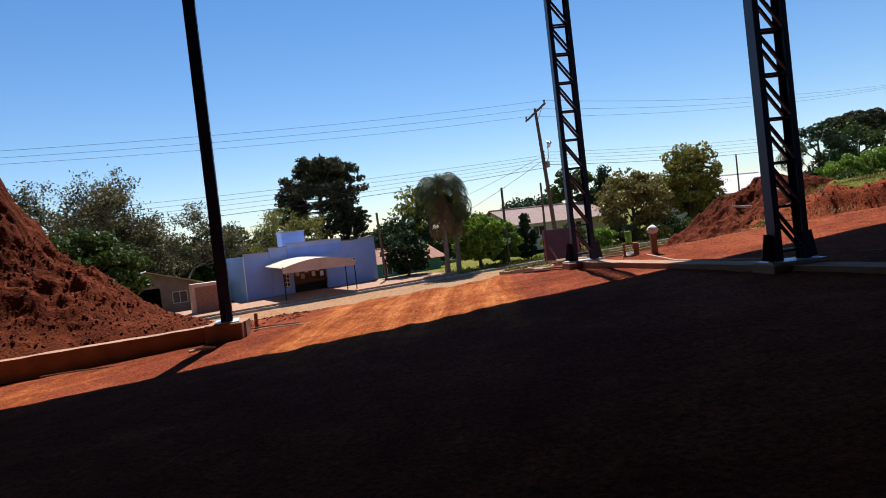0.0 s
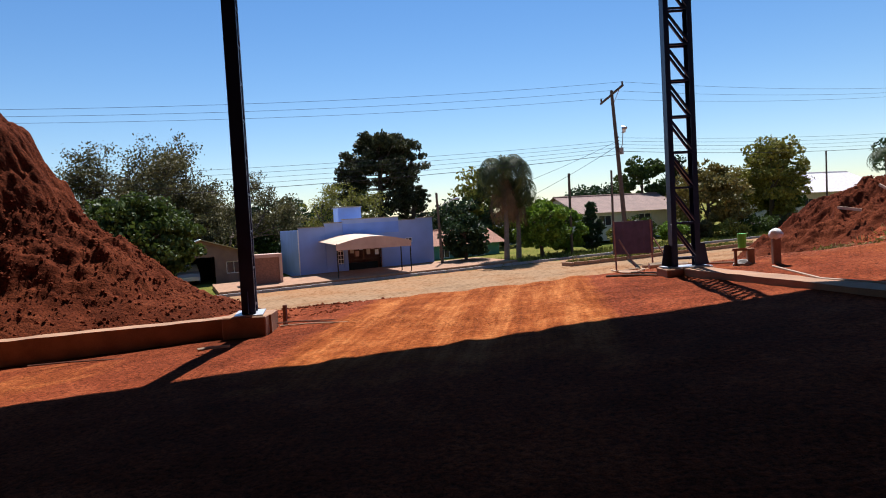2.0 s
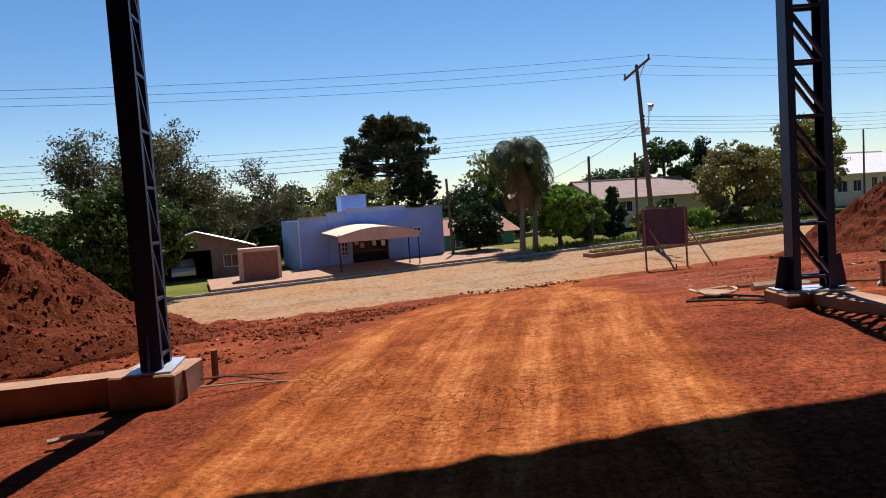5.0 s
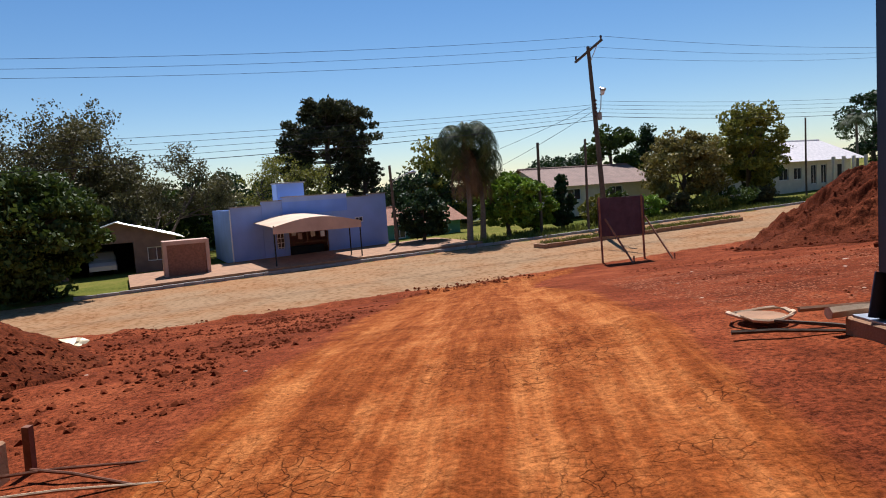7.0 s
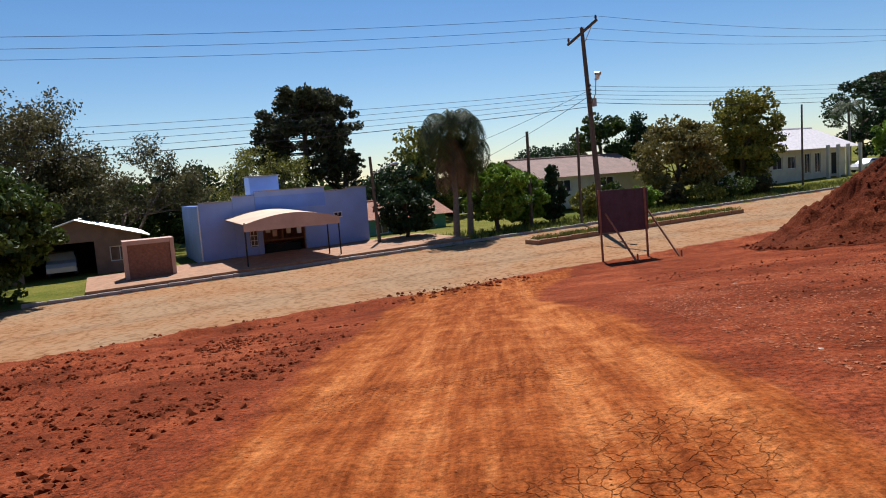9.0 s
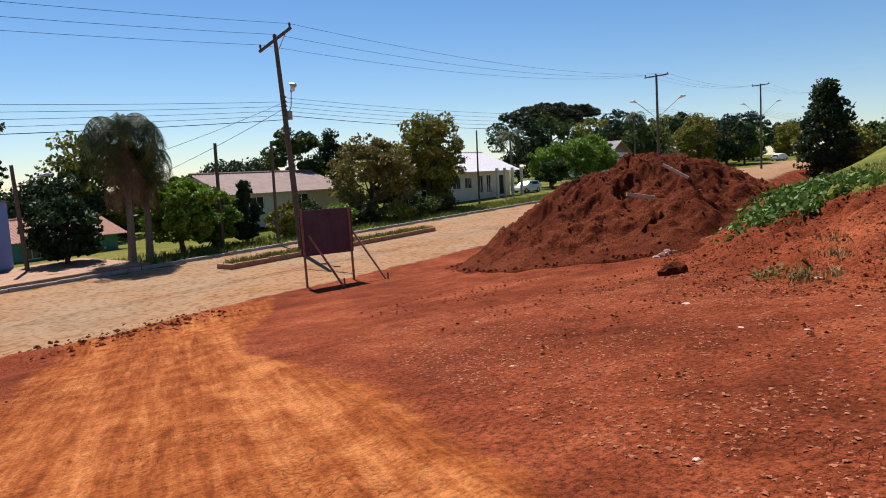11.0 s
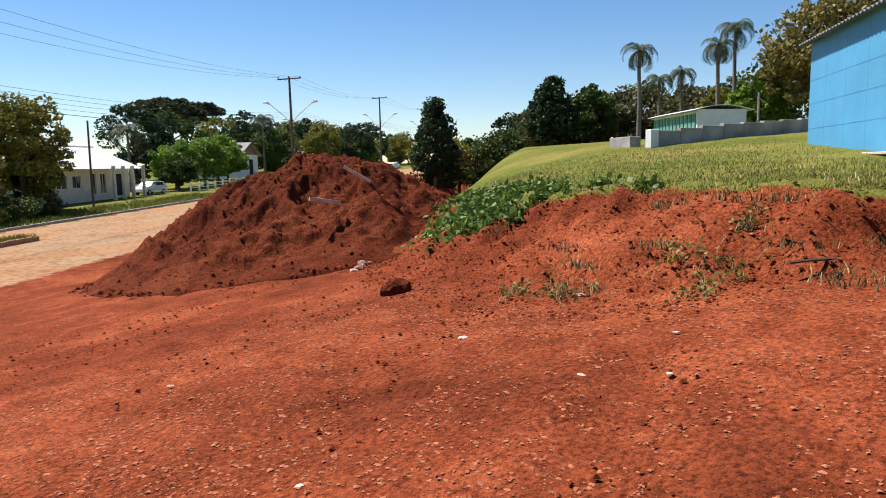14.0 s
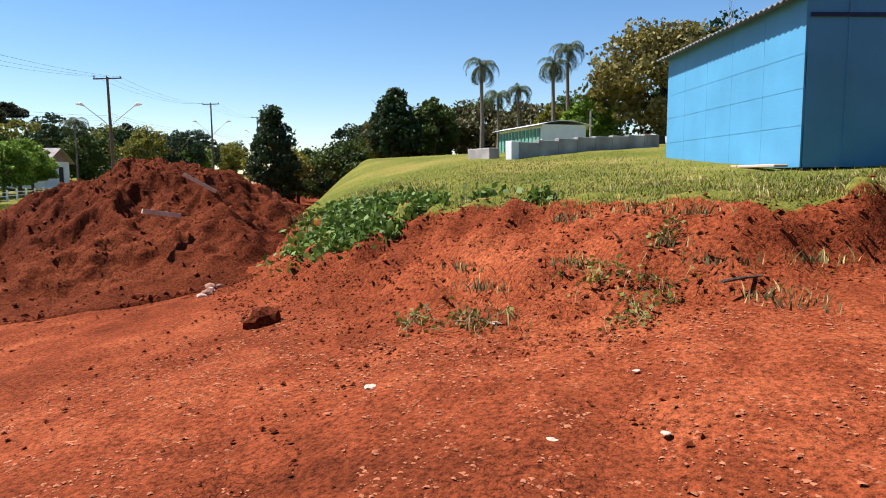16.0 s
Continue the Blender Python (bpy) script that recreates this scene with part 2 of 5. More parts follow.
        # turf and fields
        turf = ramp(calc("ADD", calc("MULTIPLY", noise_tex(0.22), 0.5), calc("MULTIPLY", noise_tex(9.0), 0.5)), [(0.38, (0.060, 0.078, 0.013)), (0.5, (0.125, 0.130, 0.022)), (0.62, (0.23, 0.175, 0.05))])
        col = mix(edge(sep.outputs[0], noise_tex(3.0), 0.12), col, turf)
        height = calc("ADD", calc("ADD", height, calc("MULTIPLY", crk, 0.25)), calc("MULTIPLY", calc("MULTIPLY", lug.outputs["Fac"], strip), 0.07))
    # heaps and island bed take the soil colour at about half brightness
    if not with_cover:
        darkened = nt.nodes.new("ShaderNodeHueSaturation")
        darkened.inputs["Value"].default_value = 0.54
        lk(col, darkened.inputs["Color"])
        col = darkened.outputs[0]
    lk(col, b.inputs["Base Color"])
    bp = nt.nodes.new("ShaderNodeBump")
    bp.inputs["Strength"].default_value, bp.inputs["Distance"].default_value = 0.8, 0.09
    lk(height, bp.inputs["Height"])
    lk(bp.outputs[0], b.inputs["Normal"])
    return m


M_GROUND = soil_material("ground_cover", True)
M_SOIL = soil_material("red_soil", False)


# ---- builders ----
def mesh_of(name, bm, material, smooth=False):
    me = bpy.data.meshes.new(name)
    bm.to_mesh(me)
    bm.free()
    me.materials.append(material)
    if smooth:
        me.shade_smooth()
    return me


def part(name, bm, material, parent=None, label="", smooth=False):
    ob = new(name, mesh_of(name, bm, material, smooth))
    if parent:
        ob.parent = parent
    if label:
        ob["label"] = label
    return ob


def raw(name, verts, faces, material, parent=None, smooth=False):
    me = bpy.data.meshes.new(name)
    me.from_pydata(verts, [], faces)
    me.materials.append(material)
    if smooth:
        me.shade_smooth()
    ob = new(name, me)
    if parent:
        ob.parent = parent
    return ob


def thing(name, label, category, m, group="", kind=""):
    ob = new(name)
    ob.empty_display_size = 0.1
    ob.matrix_world = m
    return tagged(ob, label, category, group, kind)


def boxes(*spans, bevel=0.0):
    """A bmesh of boxes (x0, y0, z0, x1, y1, z1)."""
    bm = bmesh.new()
    for x0, y0, z0, x1, y1, z1 in spans:
        bmesh.ops.create_cube(bm, size=1, matrix=Matrix.LocRotScale(((x0 + x1) / 2, (y0 + y1) / 2, (z0 + z1) / 2), None, (abs(x1 - x0), abs(y1 - y0), abs(z1 - z0))))
    if bevel:
        bmesh.ops.bevel(bm, geom=bm.edges[:], offset=bevel, segments=1, affect="EDGES")
    return bm


def tube(points, radii, sides=7, bm=None):
    """A bent tapered tube through points."""
    bm = bm or bmesh.new()
    rings = []
    for k, p in enumerate(points):
        a, c = Vector(points[max(k - 1, 0)]), Vector(points[min(k + 1, len(points) - 1)])
        d = (c - a).normalized()
        u = d.orthogonal().normalized()
        w = d.cross(u)
        rings.append([bm.verts.new(Vector(p) + radii[k] * (u * math.cos(2 * math.pi * j / sides) + w * math.sin(2 * math.pi * j / sides))) for j in range(sides)])
    for r0, r1 in zip(rings, rings[1:]):
        for j in range(sides):
            bm.faces.new((r0[j], r0[(j + 1) % sides], r1[(j + 1) % sides], r1[j]))
    bm.faces.new(rings[0][::-1])
    bm.faces.new(rings[-1])
    return bm


def bar(a, c, w, h=None):
    """A straight square bar from a to c."""
    a, c = Vector(a), Vector(c)
    bm = bmesh.new()
    q = (c - a).to_track_quat("Z", "Y")
    bmesh.ops.create_cube(bm, size=1, matrix=Matrix.LocRotScale((a + c) / 2, q, (w, h or w, (c - a).length)))
    return bm


def wall_with(x0, x1, z0, z1, y0, y1, holes):
    """Boxes of a wall along x with rectangular openings (x0, x1, z0, z1)."""
    xs = sorted({x0, x1, *[h[0] for h in holes], *[h[1] for h in holes]})
    spans = []
    for a, c in zip(xs, xs[1:]):
        cuts = sorted([(h[2], h[3]) for h in holes if h[0] <= a + 1e-6 and h[1] >= c - 1e-6])
        z = z0
        for lo, hi in cuts:
            if lo > z:
                spans.append((a, y0, z, c, y1, lo))
            z = hi
        if z < z1:
            spans.append((a, y0, z, c, y1, z1))
    return spans


def smooth01(a, b, v):
    t = np.clip((v - a) / (b - a), 0, 1)
    return t * t * (3 - 2 * t)


# street frame: s runs along the road, d across it, away from the site
CS, SN = 0.866, 0.5


def street(s, d):
    return s * CS - d * SN, s * SN + d * CS


# ---- ground heights ----
FOOT_Y = [12, 16, 18, 19, 20, 21, 22.4, 24.5, 28, 32, 45, 70]
FOOT_X = [14, 11.8, 10.2, 8.9, 8.2, 7.6, 7.6, 8.7, 11.0, 15, 30, 60]
BANK_W = [1.5, 1.0, 1.0, 1.5, 2.2, 3.0, 3.9, 4.3, 3.0, 4, 6, 8]


def ground_z(x, y, cover=False):
    x, y = np.asarray(x, float), np.asarray(y, float)
    s, d = CS * x + SN * y, -SN * x + CS * y
    site = 0.22 + 0.07 * np.clip(x, -7, 14) + np.where(y < 14, 0.03 * (np.maximum(y, -10) - 14), 0) - 0.109 * np.maximum(0, np.minimum(y, 60) - 16.6)
    road = -1.95 + 0.022 * (np.clip(s, -40, 260) - 26)
    w = smooth01(27, 32.5, d)
    z = site * (1 - w) + road * w
    lawn = 1.5 + 0.085 * np.minimum(x - 11, 14) + 0.05 * np.clip(x - 25, 0, 40) + 0.03 * np.clip(21 - y, -40, 12)
    k = (x - np.interp(y, FOOT_Y, FOOT_X)) / np.interp(y, FOOT_Y, BANK_W)
    lawn = lawn - 0.45 * smooth01(12, 16.5, d) * (1 - smooth01(24, 34, x))
    up = smooth01(0, 1, k) * (1 - smooth01(15.5, 21.5, d))
    z = z * (1 - up) + lawn * up
    # behind the houses the land falls to a valley and rises to far fields
    far = smooth01(62, 170, d) * (1 - smooth01(60, 160, s))
    z = z - 9 * far + far * 34 * smooth01(300, 1500, d) + far * 5 * np.sin(s * 0.004 + 1) * smooth01(300, 900, d)
    if not cover:
        return z
    return z, s, d, k, up


def gz(x, y):
    return float(ground_z(x, y))


def spaced(lo, hi, step, reach_lo, reach_hi, grow=1.18):
    mid = list(np.arange(lo, hi, step))
    out, st, v = [], step, hi
    while v < reach_hi:
        out.append(v)
        st *= grow
        v += st
    out.append(reach_hi)
    left, st, v = [], step, lo
    while v > reach_lo:
        st *= grow
        v -= st
        left.append(max(v, reach_lo))
    return np.array(sorted(set(left)) + mid + out)


def build_ground():
    xs, ys = spaced(-9, 14, 0.13, -3500, 3500, 1.06), spaced(5, 32, 0.13, -600, 3800, 1.05)
    X, Y = np.meshgrid(xs, ys)
    Z, s, d, k, up = ground_z(X, Y, True)
    near = np.exp(-((X - 3) / 40) ** 2 - ((Y - 20) / 50) ** 2)
    N = np.zeros_like(Z)
    C = np.zeros_like(Z)
    for i in range(X.shape[0]):
        for j in range(X.shape[1]):
            if near[i, j] > 0.15:
                p = Vector((X[i, j], Y[i, j], 0))
                N[i, j] = noise.fractal(p * 1.3, 0.9, 2.0, 5)
                C[i, j] = noise.noise(p * 0.22)
    steep = smooth01(0.02, 0.3, k) * (1 - smooth01(0.85, 1.25, k)) * (d < 24)
    rough = np.where(d > 33, 0.004, 0.018) + 0.27 * steep + 0.05 * np.exp(-((d - 31.5) / 1.2) ** 2) * (s < 21)
    left_heap = smooth01(-3.0, -6.5, X + 0.2 * (Y - 16)) * (Y > 15.5) * (d < 32)
    rough = rough + 0.10 * left_heap
    Z = Z + N * rough * near + 0.24 * np.exp(-((d - 31.8) / 0.8) ** 2) * (1 - smooth01(13, 19, s)) * (Y > 0)
    # wheel strips run out to the road, pressed in and worn pale
    inlane = smooth01(9, 12, Y) * (1 - smooth01(31.5, 33.5, d))
    rut = np.zeros_like(Z)
    for x13, x24, wide, worn in ((0.46, 0.80, 0.17, 1.0), (-0.15, -1.0, 0.15, 0.8), (1.45, 1.05, 0.2, 0.95), (-0.8, -0.3, 0.12, 0.55), (-1.45, -1.55, 0.2, 0.7), (0.98, 0.42, 0.1, 0.6)):
        c = x13 + (x24 - x13) * (Y - 13) / 11 + 0.05 * np.sin(Y * 0.9 + 7 * x13)
        rut = np.maximum(rut, worn * np.exp(-((X - c) / wide) ** 4))
    rut = rut * inlane
    Z = Z - 0.03 * rut * near
    edge_r = 1.75 - 0.16 * np.maximum(Y - 21.5, 0) + 0.35 * np.maximum(Y - 26.5, 0) + 0.2 * C
    edge_l = -1.9 - 0.05 * np.maximum(Y - 18, 0) + 0.3 * C
    track = smooth01(0.25, -0.15, X - edge_r) * smooth01(-0.35, 0.3, X - edge_l) * inlane * 0.95
    crest = np.exp(-((X - edge_r + 0.25) / 0.22) ** 2) * inlane
    Z = Z + 0.035 * crest * near
    track = np.maximum(track, 0.45 * np.exp(-((Y - 15.6 - 0.06 * (X - 4) ** 2) / 0.5) ** 2) * smooth01(1.5, 4, X) * (1 - smooth01(8, 10, X)))
    track = np.maximum(track, 0.55 * smooth01(-3.5, -5, X) * np.exp(-((Y - 11.5) / 1.4) ** 2))
    # graded sweeps across the yard
    yard = smooth01(2.0, 4.5, X) * (1 - smooth01(-0.3, 0.1, k)) * (Y > 14) * (d < 27)
    Z = Z + yard * near * (0.022 * np.sin(2.3 * (Y - 0.25 * X) + 3 * C) + 0.012 * np.sin(5.1 * (Y - 0.1 * X) + 6 * C))
    roadc = smooth01(32.2, 33.2, d + 0.5 * C) * (1 - smooth01(45.3, 45.5, d))
    grass = np.maximum(smooth01(0.72, 1.05, k + 0.25 * C + 0.12 * N) * (1 - smooth01(17, 21, d)), smooth01(45.3, 45.6, d))
    grass = np.where((Y < 8) & (X > 6), 0.9, grass)
    verts = np.stack([X, Y, Z], -1).reshape(-1, 3)
    ny, nx = X.shape
    idx = np.arange(ny * nx).reshape(ny, nx)
    faces = np.stack([idx[:-1, :-1], idx[:-1, 1:], idx[1:, 1:], idx[1:, :-1]], -1).reshape(-1, 4)
    me = bpy.data.meshes.new("ground")
    me.from_pydata(verts.tolist(), [], faces.tolist())
    me.materials.append(M_GROUND)
    at = me.color_attributes.new("cover", "FLOAT_COLOR", "POINT")
    at.data.foreach_set("color", np.stack([grass, roadc, track, rut], -1).reshape(-1).astype(np.float32))
    me.shade_smooth()
    return tagged(new("ground", me), "red laterite earth, stone road and green turf", "ground", kind="structure")


GROUND = build_ground()
surface = np.empty(len(GROUND.data.vertices) * 3)
GROUND.data.vertices.foreach_get("co", surface)
surface = surface.reshape(-1, 3)
surface = surface[(surface[:, 0] > -14) & (surface[:, 0] < 16) & (surface[:, 1] > 9) & (surface[:, 1] < 36)]


def mound(name, label, cx, cy, rx, ry, h, turn, profile, seed, lump, cap=9.0, scoops=()):
    """A heap of tipped earth: a radial sheet with shovelled hollows and clods, its foot sunk in the ground."""
    na, nr = 360, 130
    rr = np.linspace(0, 1, nr)
    verts, faces = [], []
    ct, st = math.cos(radians(turn)), math.sin(radians(turn))
    for i in range(nr):
        for j in range(na):
            a = 2 * math.pi * j / na
            wob = 1 + 0.10 * noise.noise(Vector((math.cos(a) * 1.5, math.sin(a) * 1.5, seed)))
            u, v = rx * rr[i] * wob * math.cos(a), ry * rr[i] * wob * math.sin(a)
            x, y = cx + u * ct - v * st, cy + u * st + v * ct
            f = float(np.interp(rr[i], *profile))
            p = Vector((x, y, seed))
            n = noise.fractal(p * 0.7, 0.8, 2.0, 3) * lump + noise.fractal(p * 2.6, 0.7, 2.1, 5) * lump * 0.42
            n += abs(noise.noise(p * 4.5)) * lump * 0.45 + noise.noise(p * 9) * lump * 0.22
            for sx0, sy0, srad, sdeep in scoops:
                away = math.hypot(x - sx0, y - sy0) / srad * (1 + 0.3 * noise.noise(p * 1.7))
                n -= sdeep * max(0.0, 1 - away ** 3)
            verts.append((x, y, min(gz(x, y), cap) + h * f + n * min(1, 3 * f + 0.12) - (0.12 if i == nr - 1 else 0)))
    for i in range(nr - 1):
        for j in range(na):
            k = (j + 1) % na
            faces.append((i * na + j, (i + 1) * na + j, (i + 1) * na + k, i * na + k))
    ob = raw(name, verts, faces, M_SOIL, smooth=True)
    return tagged(ob, label, "dirt mound")


tall_heap = mound("dirt_mound", "tall steep heap of dug red earth behind a concrete sill", -12.4, 17.7, 7.6, 4.2, 4.75, 0, ([0, 0.24, 0.32, 0.39, 0.47, 0.58, 0.78, 1], [1.02, 1.0, 0.92, 0.68, 0.49, 0.36, 0.15, 0]), 3.0, 0.34)
round_heap = mound("dirt_mound", "rounded heap of tipped red earth beside the road", 14.6, 33.4, 6.4, 6.4, 2.75, 20, ([0, 0.2, 0.45, 0.7, 0.88, 1], [1, 0.93, 0.68, 0.34, 0.1, 0]), 9.0, 0.30, -0.3, [(12.7, 31.3, 0.95, 0.5), (11.2, 31.9, 0.7, 0.35), (14.2, 30.2, 0.7, 0.3), (10.6, 34.0, 0.8, 0.3)])

# ---- hall frame ----
FRONT = radians(10)
UX, UY = math.cos(FRONT), math.sin(FRONT)
EAVE = 7.6


def lattice_column(x, y, base, turn, height):
    """Two channel chords laced by battens and diagonals on both faces, on a base plate."""
    ob = thing("steel_column", "navy painted laced steel column on a concrete footing", "column", pose(x, y, base, 0, 0, turn), "hall columns")
    w, t = 0.42, 0.095
    for sx in (-1, 1):
        x0 = sx * (w / 2)
        part("chord", boxes((x0 - 0.006 * sx, -t, 0.02, x0, t, height), (x0, -t, 0.02, x0 - sx * 0.075, -t + 0.006, height), (x0, t - 0.006, 0.02, x0 - sx * 0.075, t, height)), M_STEEL, ob)
        part("foot_gusset", bar((x0 + sx * 0.05, 0, 0.02), (x0 - sx * 0.005, 0, 0.34), 0.012, 0.2), M_STEEL, ob)
    part("base_plate", boxes((-0.34, -0.2, 0, 0.34, 0.2, 0.02), bevel=0.003), M_GALV, ob, "bare grey steel base plate")
    n = int(height / 0.53)
    for sy in (-1, 1):
        yy = sy * (t - 0.02)
        for k in range(n):
            z = 0.14 + 0.53 * k
            part("batten", bar((-w / 2 + 0.07, yy, z), (w / 2 - 0.07, yy, z), 0.035, 0.03), M_STEEL, ob)
            part("diagonal", bar((-w / 2 + 0.06, yy, z + 0.47), (w / 2 - 0.06, yy, z + 0.04), 0.045, 0.03), M_STEEL, ob)
    return ob


C_LEFT, C_RIGHT = (-3.17, 13.75), (3.2, 15.12)
lattice_column(*C_LEFT, 0.27, 109, EAVE - 0.35)
lattice_column(*C_RIGHT, 0.56, 8, EAVE - 0.6)
lattice_column(5.05, 10.75, 0.56, 8, EAVE - 0.6)
lattice_column(6.9, 6.3, 0.5, 8, EAVE - 0.6)


def sill(name, a, c, top, wide, deep, label):
    """A rough cast concrete ground beam from a to c."""
    a, c = Vector(a), Vector(c)
    n = int((c - a).length / 0.25) + 1
    side = Vector((-(c - a).y, (c - a).x)).normalized() * wide / 2
    bm = bmesh.new()
    rows = []
    for i in range(n + 1):
        p = a.lerp(c, i / n)
        zt = top[0] + (top[1] - top[0]) * i / n
        row = []
        for off, dz in ((-1, -deep), (-1, 0), (1, 0), (1, -deep)):
            j = 0.012 * noise.noise(Vector((p.x * 3, p.y * 3, off + dz * 4)))
            row.append(bm.verts.new((p.x + side.x * off + j, p.y + side.y * off + j, zt + dz + j)))
        rows.append(row)
    for r0, r1 in zip(rows, rows[1:]):
        for k in range(4):
            bm.faces.new((r0[k], r0[(k + 1) % 4], r1[(k + 1) % 4], r1[k]))
    bm.faces.new(rows[0])
    bm.faces.new(rows[-1][::-1])
    bmesh.ops.recalc_face_normals(bm, faces=bm.faces[:])
    return tagged(part(name, bm, M_CONC), label, "ground beam", kind="structure")


sill("ground_beam_1", (C_LEFT[0] + 0.33, C_LEFT[1] + 0.06), (-12.5, 12.1), (0.265, -0.15), 0.34, 0.6, "dusty concrete ground beam under the hall front")
sill("ground_beam_2", (C_RIGHT[0] + 0.12, C_RIGHT[1] - 0.2), (7.3, 5.3), (0.555, 0.5), 0.42, 0.5, "dusty concrete ground beam along the hall side")
tagged(part("footing", boxes((-0.31, -0.36, -0.4, 0.31, 0.36, 0), bevel=0.015), M_CONC), "dusty concrete column footing", "footing")
bpy.data.objects["footing"].matrix_world = pose(C_LEFT[0], C_LEFT[1], 0.27, 0, 0, 8)
ft = tagged(part("footing", boxes((-0.36, -0.26, -0.3, 0.36, 0.26, 0), bevel=0.015), M_CONC), "dusty concrete column footing", "footing")
ft.matrix_world = pose(C_RIGHT[0], C_RIGHT[1], 0.56, 0, 0, 8)
for x, y in ((5.05, 10.75), (6.9, 6.3)):
    copy_thing(ft, pose(x, y, 0.56 if x < 6 else 0.5, 0, 0, 8))

# roof over the hall; the plain walls are unseen, added to block sky light
hall = pose(0, 16.35, 0, 0, 0, math.degrees(FRONT))
roof = tagged(part("ceiling", boxes((-22, -34, EAVE, 7.6, 0, EAVE + 0.12)), M_STEEL), "sheet metal hall roof", "roof", kind="structure")
roof.matrix_world = hall
beam = tagged(part("eave_beam", boxes((-22, -2.75, EAVE - 0.35, 7.4, -2.6, EAVE - 0.004)), M_STEEL), "navy steel eave beam on the columns", "beam", kind="structure")
beam.matrix_world = hall
for nm, span in (("unseen_wall_back", (-22, -34, -1, 7.6, -33.8, EAVE - 0.004)), ("unseen_wall_right", (7.4, -33.79, -1, 7.6, -9, EAVE - 0.004)), ("unseen_wall_left", (-22, -33.79, -1, -21.8, -6, EAVE - 0.004))):
    wl = tagged(part(nm, boxes(span), M_CONC_GREY), "plain unseen wall added to darken the hall", "wall", kind="structure")
    wl.matrix_world = hall


# ---- vegetation builders ----
def quads(name, centres, size, material, parent, rng, stretch=1.0, flat=0.0, grow=1.35):
    """Many small leaves: one bent-free quad each, turned at random, as one mesh."""
    n, size = len(centres), size * grow
    a = rng.normal(size=(n, 3))
    a /= np.linalg.norm(a, axis=1, keepdims=True)
    b = rng.normal(size=(n, 3))
    b[:, 2] *= 1 - flat
    b -= a * (a * b).sum(1, keepdims=True)
    b /= np.linalg.norm(b, axis=1, keepdims=True) + 1e-9
    sz = size * rng.uniform(0.6, 1.3, (n, 1))
    a, b = a * sz * 0.5 * stretch, b * sz * 0.32
    c = np.asarray(centres)
    v = np.stack([c - a, c + b, c + a, c - b], 1).reshape(-1, 3)
    return raw(name, v.tolist(), np.arange(4 * n).reshape(-1, 4).tolist(), material, parent)


def clumps(rng, n, w, z0, z1, shape="round"):
    """Clump centres and radii through a crown, denser at its skin, with an uneven outline."""
    out = []
    for _ in range(n):
        u = rng.normal(size=3)
        u /= np.linalg.norm(u)
        r = rng.uniform(0.45, 1.0) ** 0.6
        f = (u[2] * r + 1) / 2
        wide = w / 2 * (1.0 if shape == "round" else (1.15 - f) if shape == "cone" else (0.6 + 0.6 * f))
        p = np.array([u[0] * r * wide, u[1] * r * wide, z0 + (z1 - z0) * f])
        out.append((p, rng.uniform(0.14, 0.26) * w))
    return out


def trunk_of(rng, h, w, r, z1, limbs=7):
    bm = tube([(0, 0, -0.2), (0.03 * h * rng.uniform(-1, 1), 0.03 * h * rng.uniform(-1, 1), h * 0.25), (0, 0, h * 0.5), (0, 0, z1)], [r * 1.3, r, r * 0.7, r * 0.15])
    for k in range(limbs):
        a = 2 * math.pi * (k + rng.uniform(0, 0.7)) / limbs
        zb = h * rng.uniform(0.22, 0.55)
        e = w * rng.uniform(0.25, 0.42)
        tube([(0, 0, zb), (math.cos(a) * e * 0.5, math.sin(a) * e * 0.5, zb + h * 0.12), (math.cos(a) * e, math.sin(a) * e, zb + h * 0.28)], [r * 0.5, r * 0.35, r * 0.1], 5, bm)
    return bm


def tree(name, label, x, y, h, w, material, seed, leaves=5200, size=0.3, low=0.18, shape="round", z=None, n=34, r=None, group=""):
    rng = np.random.default_rng(seed)
    ob = thing(name, label, "tree" if name.endswith("tree") else name.split("_")[-1], pose(x, y, gz(x, y) if z is None else z, 0, 0, seed * 47 % 360), group)
    part("trunk", trunk_of(rng, h, w, r or 0.022 * h + 0.03, h * 0.9), M_BARK, ob)
    cl = clumps(rng, int(n * 2.2), w, h * low, h * 0.95, shape)
    pts = []
    for p, rad in cl:
        rad = rad * rng.uniform(0.4, 0.8)
        k = int(leaves * 1.9) // len(cl)
        q = rng.normal(size=(k, 3))
        q /= np.linalg.norm(q, axis=1, keepdims=True)
        q *= rad * rng.uniform(0.35, 1.05, (k, 1)) ** 0.5
        q[:, 2] = np.where(q[:, 2] < 0, q[:, 2] * 0.35, q[:, 2] * 0.8)
        pts.append(p + q)
    quads("crown", np.concatenate(pts), size * 0.86, material, ob, rng)
    return ob


def branches(rng, start, way, length, r, depth, bm, tips):
    pts, rad = [start], [r]
    p, d = Vector(start), Vector(way)
    for k in range(4):
        d = (d + Vector(rng.normal(size=3)) * 0.13 + Vector((0, 0, 0.03))).normalized()
        p = p + d * length / 4
        pts.append(tuple(p))
        rad.append(r * (1 - 0.16 * (k + 1)))
        if depth <= 1:
            tips.append(tuple(p))
    tube(pts, rad, 5 if depth > 1 else 4, bm)
    if depth > 0:
        for _ in range(3 if depth > 1 else 4):
            t = rng.uniform(0.45, 1.0)
            q = Vector(pts[int(t * 4)])
            nd = (d + Vector(rng.normal(size=3)) * 0.55).normalized()
            nd.z = abs(nd.z) * 0.7 + 0.12
            branches(rng, tuple(q), nd.normalized(), length * rng.uniform(0.55, 0.75), r * 0.5, depth - 1, bm, tips)


